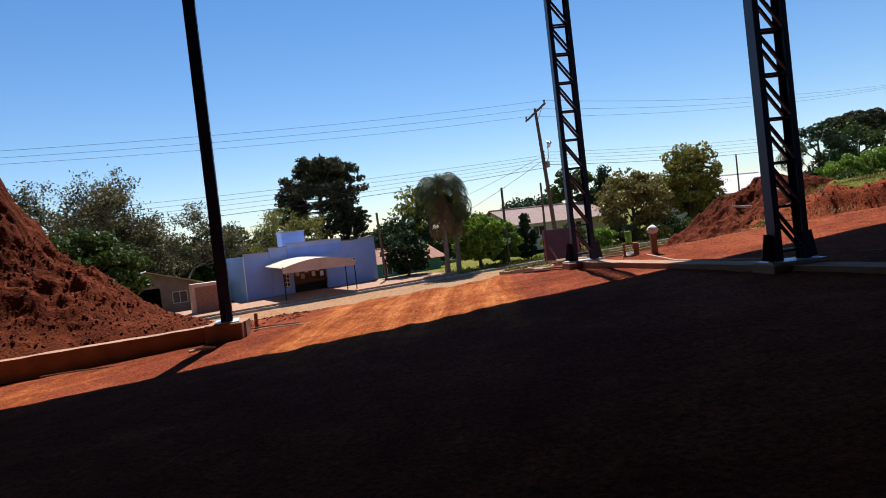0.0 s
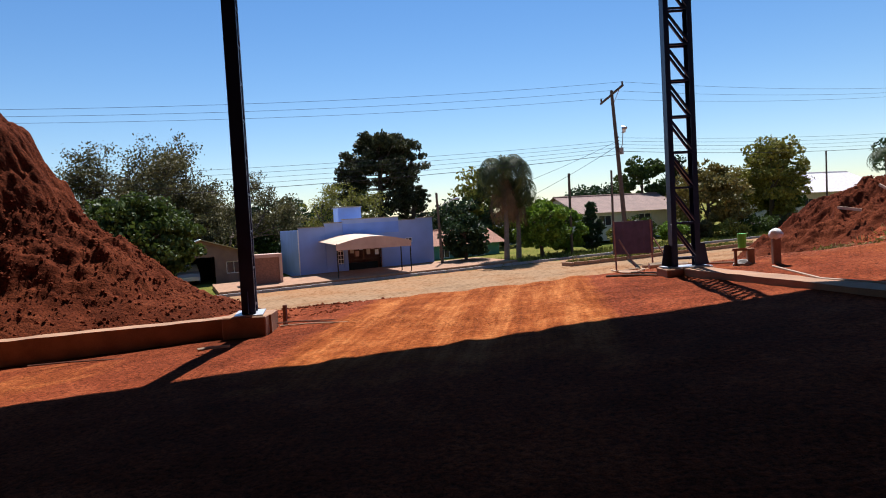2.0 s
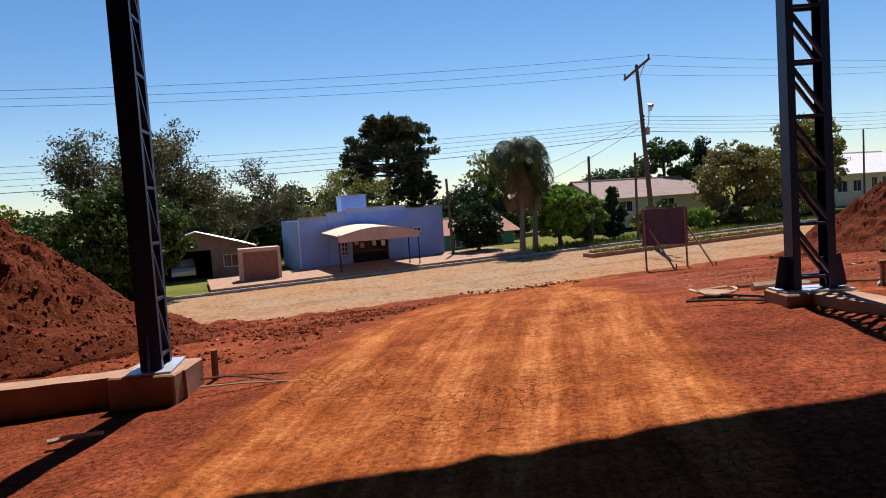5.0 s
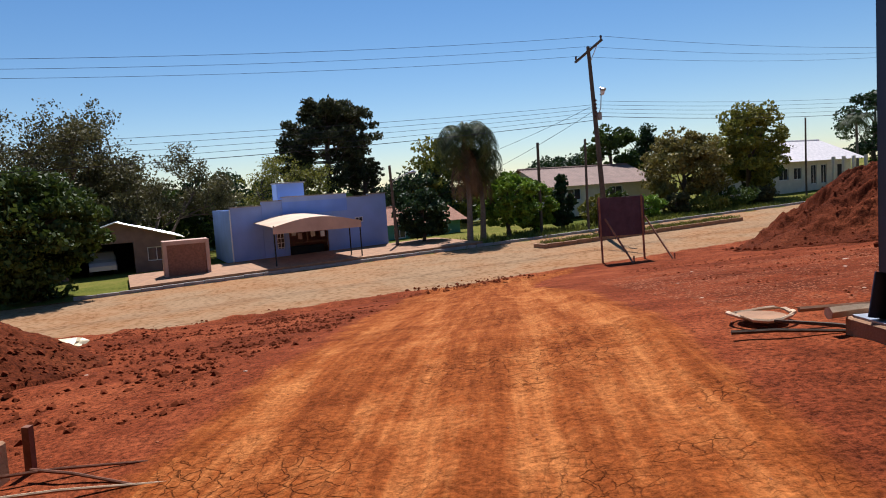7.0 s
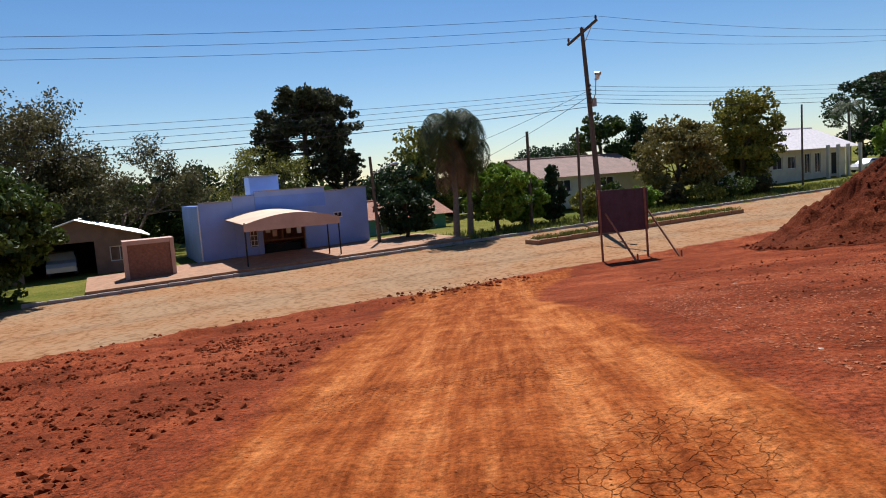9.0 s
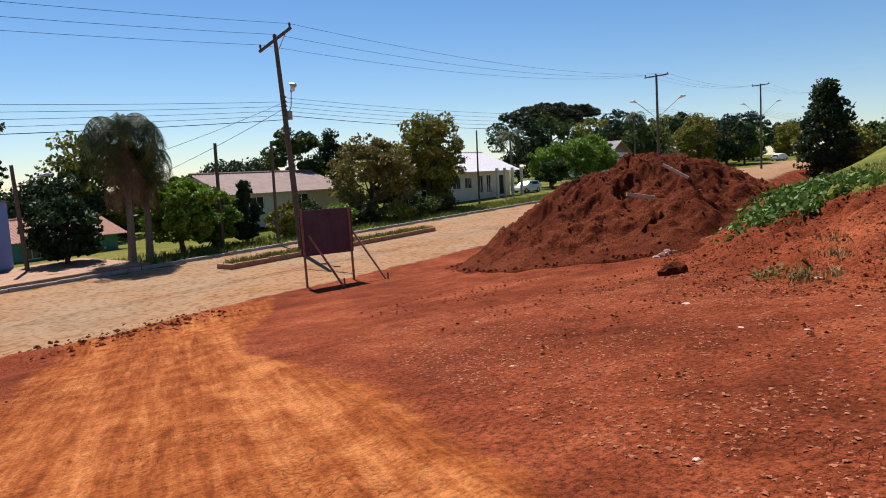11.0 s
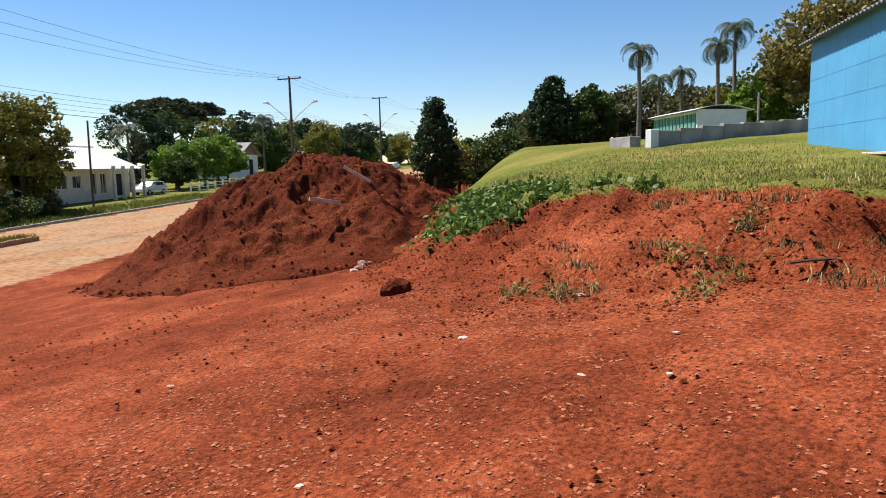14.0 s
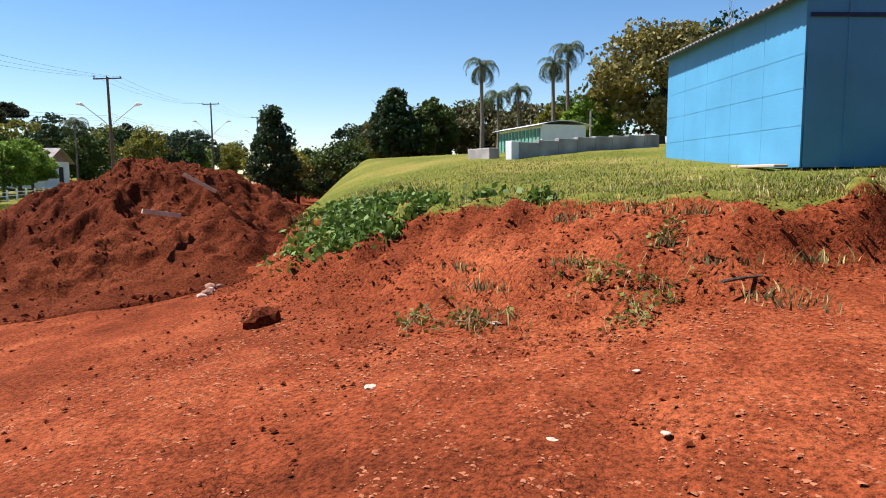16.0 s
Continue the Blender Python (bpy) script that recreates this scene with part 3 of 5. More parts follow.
def bare_tree(label, x, y, h, w, material, seed, per_tip, size, stems=3, spread=0.45):
    """An open tree: visible branching and a thin veil of leaves at the twigs."""
    rng = np.random.default_rng(seed)
    ob = thing("tree", label, "tree", pose(x, y, gz(x, y), 0, 0, 0))
    bm, tips = bmesh.new(), []
    for k in range(stems):
        a = 2 * math.pi * (k + rng.uniform(0, 0.4)) / stems
        branches(rng, (0.2 * math.cos(a), 0.2 * math.sin(a), -0.2), Vector((math.cos(a) * spread * w / h, math.sin(a) * spread * w / h, 1)).normalized(), h * 0.5, 0.016 * h, 3, bm, tips)
    part("trunk", bm, M_BARK, ob)
    t = np.repeat(np.array(tips), per_tip, 0)
    quads("crown", t + rng.normal(size=t.shape) * np.array([0.027, 0.027, 0.014]) * h, size, material, ob, rng, 1.2, 0.3, 1.0)
    return ob


def araucaria(x, y, h, w, seed, label, crown_from=0.45):
    """Parana pine: straight trunk, tiers of upswept arms that end in dark tufts, flat-domed top."""
    rng = np.random.default_rng(seed)
    ob = thing("tree", label, "tree", pose(x, y, gz(x, y), 0, 0, 0))
    bm = tube([(0, 0, -0.2), (0, 0, h * 0.5), (0.1, 0, h * 0.93)], [0.34, 0.27, 0.08], 8)
    pts = []
    for k in range(96):
        f = rng.uniform(0, 1) ** 0.7
        z = h * (crown_from + (0.93 - crown_from) * f)
        a = rng.uniform(0, 2 * math.pi)
        e = w / 2 * math.sqrt(max(0.08, 1 - (max(f - 0.35, 0) / 0.72) ** 2)) * rng.uniform(0.6, 1.0) * (0.72 + 0.28 * min(1, f * 2.2))
        zt = z + e * 0.10 + 0.25 - (0.10 * e if f < 0.3 else 0)
        tube([(0, 0, z - 0.12 * e), (math.cos(a) * e * 0.55, math.sin(a) * e * 0.55, z - 0.10 * e), (math.cos(a) * e, math.sin(a) * e, zt)], [0.06, 0.05, 0.03], 4, bm)
        for g in range(3):
            c = np.array([math.cos(a + rng.normal() * 0.12) * e * (1 - 0.22 * g), math.sin(a + rng.normal() * 0.12) * e * (1 - 0.22 * g), zt + 0.1 - 0.12 * g])
            q = rng.normal(size=(95, 3))
            q /= np.linalg.norm(q, axis=1, keepdims=True)
            pts.append(c + q * rng.uniform(0.3, 1.0, (95, 1)) * np.array([0.62, 0.62, 0.42]) * w / 10)
    part("trunk", bm, M_BARK, ob)
    quads("crown", np.concatenate(pts), 0.022 * w, L_ARAU, ob, rng, 1.3)
    return ob


def palm(x, y, h, span, seed, label, droop=1.0, skirt=False, fronds=20, z=None):
    """Feather palm: ringed trunk, arching fronds of many leaflets, each frond a part."""
    rng = np.random.default_rng(seed)
    ob = thing("palm_tree", label, "palm tree", pose(x, y, gz(x, y) if z is None else z))
    r = 0.16
    part("trunk", tube([(0, 0, -0.2), (0.1, 0, h * 0.4), (0.05, 0.05, h * 0.8), (0, 0, h)], [r * 1.4, r, r * 0.9, r * 0.8], 8), M_PALMBARK, ob)
    for k in range(fronds + (9 if skirt else 0)):
        dry = k >= fronds
        a = 2.4 * k + rng.uniform(-0.2, 0.2)
        ln = span / 2 * rng.uniform(0.9, 1.15)
        up = -0.9 if dry else rng.uniform(0.05, 1.45)
        verts, faces = [], []
        p, ang = np.array([0, 0, h - (0.25 if dry else 0)]), up
        dirv = np.array([math.cos(a), math.sin(a), 0])
        side = np.array([-math.sin(a), math.cos(a), 0])
        for i in range(14):
            stp = dirv * math.cos(ang) + np.array([0, 0, math.sin(ang)])
            q = p + stp * ln * 1.15 / 14
            wl = ln * 0.26 * math.sin(math.pi * (0.12 + 0.85 * i / 14))
            for sg in (-1, 1):
                for sub in (0.0, 0.33, 0.66):
                    b0 = p + (q - p) * sub
                    b1 = p + (q - p) * (sub + 0.24)
                    tip = b1 + side * sg * wl * 0.85 + np.array([0, 0, -wl * rng.uniform(0.35, 0.8) * droop]) + stp * 0.2 * wl
                    m = len(verts)
                    verts += [b0.tolist(), b1.tolist(), tip.tolist()]
                    faces.append((m, m + 1, m + 2))
            m = len(verts)
            verts += [(p + side * 0.02).tolist(), (p - side * 0.02).tolist(), (q - side * 0.02).tolist(), (q + side * 0.02).tolist()]
            faces.append((m, m + 1, m + 2, m + 3))
            p = q
            ang -= (0.19 if not dry else 0.05) * droop
        raw("frond", verts, faces, L_DRY if dry else L_PALM, ob)
    return ob


# ---- street: kerbs, islands, pavement ----
def street_pose(s, d, dz=0.0, turn=0.0):
    x, y = street(s, d)
    return pose(x, y, gz(x, y) + dz, 0, 0, 30 + turn)


def kerb_run(name, label, s0, s1, d, wide=0.16, high=0.16, material=M_CONC_GREY):
    """A kerb of single stones laid end to end along the road."""
    x, y = street(s0, d)
    ob = thing(name, label, "kerb", pose(x, y, 0, 0, 0, 30), kind="structure")
    n = max(1, int((s1 - s0) / 1.0))
    me = None
    step = (s1 - s0) / n
    for i in range(n):
        if me is None:
            st = part("kerb_stone", boxes((0, -wide / 2, -0.25, step - 0.012, wide / 2, high), bevel=0.015), material, ob)
            me = st.data
        else:
            st = new("kerb_stone", me)
            st.parent = ob
        px, py = street(s0 + step * (i + 0.5), d)
        st.location = (step * i, random.uniform(-0.012, 0.012), gz(px, py) + random.uniform(-0.01, 0.01))
    return ob


kerb_run("kerb_1", "dusty concrete kerb along the far pavement", 3, 110, 45.6)
kerb_run("kerb_2", "dusty kerb stones of a long road island", 26.6, 41.6, 40.35, 0.18, 0.24, M_CONC)
kerb_run("kerb_3", "dusty kerb stones of a long road island", 26.6, 41.6, 41.35, 0.18, 0.24, M_CONC)
kerb_run("kerb_4", "pale kerb stones of a distant road island", 84, 93, 40.4, 0.2, 0.26, M_CONC)
for sx in (26.5, 41.6):
    ex = tagged(part("kerb_end", boxes((-0.1, -0.6, -0.25, 0.1, 0.6, 0.24), bevel=0.03), M_CONC), "rounded end stone of the road island", "kerb", kind="structure")
    ex.matrix_world = street_pose(sx, 40.85)
isl = tagged(part("island_soil", boxes((0, -0.42, -0.2, 14.9, 0.42, 0.2), bevel=0.02), M_SOIL), "bare soil bed of the road island", "ground", kind="structure")
isl.matrix_world = street_pose(26.65, 40.85)
pv = tagged(part("pavement", boxes((0, 0, -0.3, 20, 7.0, 0.13), bevel=0.01), M_CONC), "dusty concrete pavement before the shops", "pavement", kind="structure")
pv.matrix_world = pose(*street(5.5, 45.75), -2.24, 0, -1.26, 30)


# ---- buildings ----
def corrugated(x0, x1, y0, y1, z0, z1, waves, amp=0.03, t=0.012):
    """A corrugated sheet rising from y0, z0 to y1, z1 with ribs running up the slope."""
    bm = bmesh.new()
    n = waves * 4
    top, bot = [], []
    for i in range(n + 1):
        x = x0 + (x1 - x0) * i / n
        dz = amp * math.cos(2 * math.pi * i / 4)
        top.append((bm.verts.new((x, y0, z0 + dz + t)), bm.verts.new((x, y1, z1 + dz + t))))
        bot.append((bm.verts.new((x, y0, z0 + dz)), bm.verts.new((x, y1, z1 + dz))))
    for i in range(n):
        bm.faces.new((top[i][0], top[i + 1][0], top[i + 1][1], top[i][1]))
        bm.faces.new((bot[i][0], bot[i][1], bot[i + 1][1], bot[i + 1][0]))
        bm.faces.new((top[i][0], bot[i][0], bot[i + 1][0], top[i + 1][0]))
        bm.faces.new((top[i][1], top[i + 1][1], bot[i + 1][1], bot[i][1]))
    return bm


def window(parent, x0, x1, z0, z1, y, frame_mat=M_WHITE, bars=2):
    w = part("window", boxes((x0, y - 0.02, z0, x1, y - 0.002, z1)), M_GLASS, parent, "dark glass window")
    fr = [(x0, y - 0.05, z0, x0 + 0.05, y - 0.021, z1), (x1 - 0.05, y - 0.05, z0, x1, y - 0.021, z1), (x0 + 0.05, y - 0.05, z1 - 0.05, x1 - 0.05, y - 0.021, z1), (x0 + 0.05, y - 0.05, z0, x1 - 0.05, y - 0.021, z0 + 0.05)]
    for k in range(1, bars):
        c = x0 + (x1 - x0) * k / bars
        fr.append((c - 0.02, y - 0.045, z0 + 0.05, c + 0.02, y - 0.022, z1 - 0.05))
    part("window_frame", boxes(*fr), frame_mat, w)
    return w


def blue_shop():
    """Pale blue shop: stepped parapet front, roof tank, barrel canopy on posts over a dark shopfront."""
    z0 = -2.16
    ob = thing("shop_building", "pale blue plastered shop with stepped parapet and canopy", "building", pose(*street(11.6, 52.7), z0, 0, 0, 30))
    part("wall", boxes(*wall_with(0, 1.9, -0.3, 3.55, 0, 0.2, [])), M_BLUEWALL, ob)
    part("wall", boxes(*wall_with(1.904, 3.2, -0.3, 3.8, -0.05, 0.2, [(2.72, 3.18, 0.75, 2.0)])), M_BLUEWALL, ob)
    part("wall", boxes(*wall_with(3.204, 7.5, -0.3, 4.0, -0.12, 0.2, [(3.5, 6.1, 0.1, 2.35)])), M_BLUEWALL, ob)
    part("wall", boxes(*wall_with(7.504, 9.0, -0.3, 3.75, -0.06, 0.2, [])), M_BLUEWALL, ob)
    part("wall", boxes((9.004, 0, -0.3, 10.3, 0.2, 3.85)), M_BLUEWALL, ob)
    part("band", boxes((3.2, -0.124, 2.9, 7.5, -0.121, 3.7)), M_BLUEBAND, ob, "deeper blue painted band")
    part("wall", boxes((0, 0.2, -0.3, 0.2, 9, 3.4)), M_BLUEWALL, ob)
    part("wall", boxes((10.1, 0.2, -0.3, 10.3, 9, 3.4)), M_BLUEWALL, ob)
    part("wall", boxes((0.2, 8.8, -0.3, 10.1, 9, 3.4)), M_BLUEWALL, ob)
    part("roof", corrugated(0.0, 10.3, 0.22, 9, 3.3, 3.05, 40), M_ZINC, ob, "pale sheet roof behind the parapet")
    for a, c, z in ((-0.05, 1.88, 3.55), (1.9, 3.19, 3.8), (3.19, 7.52, 4.0), (7.52, 9.0, 3.75), (9.0, 10.35, 3.85)):
        part("coping", boxes((a, -0.17, z + 0.003, c, 0.25, z + 0.06)), M_CONC_GREY, ob)
    part("corner_pipe", tube([(-0.06, -0.06, 0), (-0.06, -0.06, 3.45)], [0.04, 0.04], 6), M_WHITE, ob)
    part("floor_slab", boxes((0.2, 0.2, -0.1, 10.1, 8.8, 0.0)), M_CONC_GREY, ob)
    part("back_partition", boxes((3.0, 2.2, 0, 6.6, 2.3, 2.9)), M_BRICK, ob, "brown inner shop wall")
    fr = part("shopfront", boxes((3.5, 0.06, 0.1, 3.56, 0.12, 2.35), (6.04, 0.06, 0.1, 6.1, 0.12, 2.35), (3.56, 0.06, 1.0, 6.04, 0.12, 1.06), (4.7, 0.06, 1.06, 4.76, 0.12, 2.35)), M_RUSTWOOD, ob, "brown timber shopfront frame")
    for k, (px, pz) in enumerate(((3.7, 1.5), (4.1, 1.25), (4.4, 1.7), (4.95, 1.35), (5.3, 1.7), (5.6, 1.3))):
        part("notice", boxes((px, 0.045, pz, px + 0.28, 0.055, pz + 0.38)), (M_CREAM, M_PINK, M_WHITE)[k % 3], fr, "paper notice on the shopfront")
    part("counter", boxes((3.7, 0.5, 0, 5.9, 1.0, 0.75), bevel=0.02), M_DARK, ob, "dark bench under the canopy")
    w = part("window", boxes((2.72, 0.05, 0.75, 3.18, 0.08, 2.0)), M_GLASS, ob, "dark narrow window")
    for i in range(4):
        part("grille_bar", boxes((2.72, -0.08, 0.8 + 0.3 * i, 3.18, -0.06, 0.84 + 0.3 * i)), M_WHITE, w)
    for i in range(3):
        part("grille_bar", boxes((2.74 + 0.2 * i, -0.1, 0.75, 2.77 + 0.2 * i, -0.081, 2.0)), M_WHITE, w)
    part("plaque", boxes((8.0, -0.085, 2.05, 8.55, -0.065, 2.4)), M_WHITE, ob, "small plaque with dark marks")
    part("plaque_mark", boxes((8.05, -0.09, 2.1, 8.25, -0.086, 2.35), (8.3, -0.09, 2.1, 8.5, -0.086, 2.35)), M_DARK, ob)
    # canopy: shallow barrel vault out to the kerb
    cx0, cx1, cy0, cy1 = 1.3, 6.4, -6.1, -0.2
    bm = bmesh.new()
    prev = None
    for i in range(19):
        f = i / 18
        x = cx0 + (cx1 - cx0) * f
        z = 2.35 + 0.42 * math.sin(math.pi * f)
        row = [bm.verts.new((x, cy0, z)), bm.verts.new((x, cy1, z + 0.15)), bm.verts.new((x, cy1, z + 0.18)), bm.verts.new((x, cy0, z + 0.03))]
        if prev:
            for k in range(4):
                bm.faces.new((prev[k], prev[(k + 1) % 4], row[(k + 1) % 4], row[k]))
        prev = row
    bmesh.ops.recalc_face_normals(bm, faces=bm.faces[:])
    cp = part("canopy", bm, M_CANVAS, ob, "tan barrel canopy")
    vs = [(cx0 + (cx1 - cx0) * i / 18, cy0 - 0.01 * k, 2.0 if j == 0 else 2.36 + 0.42 * math.sin(math.pi * i / 18)) for k in (0, 1) for i in range(19) for j in (0, 1)]
    fs = [(2 * i, 2 * i + 2, 2 * i + 3, 2 * i + 1) for i in range(18)] + [(38 + 2 * i, 38 + 2 * i + 1, 38 + 2 * i + 3, 38 + 2 * i + 2) for i in range(18)]
    raw("valance", vs, fs, M_PINK, cp)
    for px in (cx0 + 0.06, cx1 - 0.35, cx1 - 0.06):
        part("canopy_post", tube([(px, cy0 + (0.06 if px != cx1 - 0.35 else 1.2), 0.0), (px, cy0 + (0.06 if px != cx1 - 0.35 else 1.2), 2.45)], [0.04, 0.04], 8), M_DARK, cp)
    tank = thing("water_tank", "pale blue boxed water tank on the shop roof", "water tank", pose(*street(15.8, 55.0), z0 + 3.2, 0, 0, 30))
    part("casing", boxes((-0.9, -0.8, 0, 0.9, 0.8, 1.72), bevel=0.02), M_BLUEWALL, tank)
    part("lid", boxes((-0.98, -0.88, 1.724, 0.98, 0.88, 1.8), bevel=0.01), M_CONC_GREY, tank)


blue_shop()


def simple_house(label, s, d, w, deep, h, wall_mat, roof_mat, ridge, windows=(), turn=0, over=0.5, z=None, ribs=40, door=None, gable_front=False, pillars=()):
    """A single-storey house with pitched roof in two slopes, gable ends, windows and door."""
    x, y = street(s, d)
    ob = thing("house", label, "house", pose(x, y, gz(x, y) if z is None else z, 0, 0, 30 + turn))
    holes = [(a, c, lo, hi) for a, c, lo, hi in windows] + ([door] if door else [])
    part("wall", boxes(*wall_with(0, w, -0.5, h, 0, 0.18, holes)), wall_mat, ob)
    for sp in ((0, 0.184, -0.5, 0.18, deep, h), (w - 0.18, 0.184, -0.5, w, deep, h), (0.184, deep - 0.18, -0.5, w - 0.184, deep, h)):
        part("wall", boxes(sp), wall_mat, ob)
    for a, c, lo, hi in windows:
        window(ob, a, c, lo, hi, 0.12)
    if door:
        part("door", boxes((door[0], 0.08, door[2], door[1], 0.13, door[3]), bevel=0.01), M_DARK, ob, "dark wooden door, or dark panel for the carport's shaded inside")
    part("floor_slab", boxes((0.2, 0.2, -0.1, w - 0.2, deep - 0.2, 0.0)), M_CONC_GREY, ob)
    if gable_front:
        bm = bmesh.new()
        vs = [bm.verts.new(v) for v in ((0, 0, h), (w, 0, h), (w / 2, 0, h + ridge), (0, 0.15, h), (w, 0.15, h), (w / 2, 0.15, h + ridge))]
        for f in ((0, 1, 2), (5, 4, 3), (0, 3, 4, 1), (1, 4, 5, 2), (2, 5, 3, 0)):
            bm.faces.new([vs[i] for i in f])
        part("gable", bm, M_BROWNROOF, ob, "brown boarded gable")
        for sx in (0, 1):
            rf = corrugated(-over, deep + over, 0, math.hypot(w / 2 + over, ridge * (1 + 2 * over / w)), 0, 0, ribs)
            rp = part("roof", rf, roof_mat, ob)
            sl = math.atan2(ridge, w / 2)
            if sx == 0:
                rp.matrix_local = Matrix.Translation((-over, 0, h - over * ridge / (w / 2) + 0.03)) @ Matrix.Rotation(radians(90), 4, "Z") @ Matrix.Scale(-1, 4, (0, 1, 0)) @ Matrix.Rotation(sl, 4, "X")
            else:
                rp.matrix_local = Matrix.Translation((w + over, 0, h - over * ridge / (w / 2) + 0.03)) @ Matrix.Rotation(radians(90), 4, "Z") @ Matrix.Rotation(sl, 4, "X")
    else:
        k = ridge / (deep / 2)
        part("roof", corrugated(-over, w + over, -over, deep / 2, h - over * k + 0.04, h + ridge + 0.04, ribs), roof_mat, ob)
        part("roof", corrugated(-over, w + over, deep + over, deep / 2, h - over * k + 0.04, h + ridge + 0.04, ribs), roof_mat, ob)
        for xx in (0, w - 0.18):
            bm = bmesh.new()
            vs = [bm.verts.new(v) for v in ((xx, 0, h), (xx, deep, h), (xx, deep / 2, h + ridge - 0.05), (xx + 0.18, 0, h), (xx + 0.18, deep, h), (xx + 0.18, deep / 2, h + ridge - 0.05))]
            for f in ((0, 2, 1), (3, 4, 5), (0, 1, 4, 3), (1, 2, 5, 4), (2, 0, 3, 5)):
                bm.faces.new([vs[i] for i in f])
            part("gable", bm, wall_mat, ob)
        part("ridge", tube([(-over, deep / 2, h + ridge + 0.08), (w + over, deep / 2, h + ridge + 0.08)], [0.09, 0.09], 6), roof_mat, ob)
    for px in pillars:
        part("porch_pillar", boxes((px, -2.0, -0.4, px + 0.28, -1.72, h - 0.1), bevel=0.02), wall_mat, ob)
    return ob


carport = simple_house("low house with pale zinc roof and open carport", 1.6, 57, 7.0, 8, 2.3, M_BROWNROOF, M_ZINC, 1.1, [(5.2, 6.3, 0.8, 1.7)], door=(0.6, 4.4, 0, 2.1), gable_front=True)
# open carport: its door panel moves back as a dark sheet for inside shade
for bit in carport.children:
    if bit.name.startswith("door"):
        bit.location.y = 5.2
simple_house("green house with worn clay tile roof", 23.6, 58.5, 6.8, 7, 2.0, M_GREENWALL, M_TILE, 1.1, [(1.0, 2.0, 0.8, 1.6), (4.4, 5.4, 0.8, 1.6)], z=-2.7, door=(2.7, 3.6, 0, 1.9))
simple_house("cream house with brown sheet roof behind a hedge", 38.5, 57.5, 11.5, 8, 2.3, M_CREAM, M_BROWNROOF, 1.5, [(2.0, 3.4, 0.9, 1.9), (6.5, 8.0, 0.9, 1.9)], z=-0.9)
simple_house("white house with pale tiled roof and pillared porch", 65.0, 57.0, 12.5, 9, 3.1, M_CREAM, M_TILE_PALE, 1.9, [(1.2, 2.6, 0.9, 2.1), (3.4, 4.6, 0.9, 2.1), (6.0, 6.9, 0.3, 2.3), (7.6, 8.5, 0.3, 2.3)], z=-0.6, door=(10.2, 11.4, 0, 2.2), pillars=(6.8, 8.4, 10.0, 12.0), over=1.0)
simple_house("white house with brown gable and grey roof", 117.0, 62, 8.4, 9, 3.4, M_WHITE, M_ASBESTOS, 2.0, [(2.1, 3.6, 1.1, 2.5)], z=0.9, door=(4.6, 6.4, 0, 2.6), gable_front=True, over=0.7)
simple_house("grey roofed shack under trees", 150, 60, 9, 7, 2.6, M_CREAM, M_ASBESTOS, 1.2, [(2, 3.2, 0.9, 1.9)], z=1.6)

# bus shelter like brick box by the pavement
sh = thing("brick_shelter", "small brown brick shelter with pink painted frame", "shelter", street_pose(7.3, 48.4, 0.1))
part("back_wall", boxes((0.2, 1.2, -0.2, 2.2, 1.35, 2.1)), M_BRICK, sh)
part("front_wall", boxes((0.2, 0.1, -0.2, 2.2, 0.22, 1.9)), M_BRICK, sh)
for a in (0, 2.204):
    part("pier", boxes((a, 0, -0.2, a + 0.196, 1.36, 2.12), bevel=0.01), M_PINK, sh)
part("lintel", boxes((0.2, 0.02, 1.904, 2.2, 1.36, 2.12)), M_PINK, sh)
for r in range(17):
    part("brick_course", boxes((0.21, 0.085, -0.05 + 0.115 * r, 2.19, 0.098, 0.045 + 0.115 * r)), M_BRICK, sh)


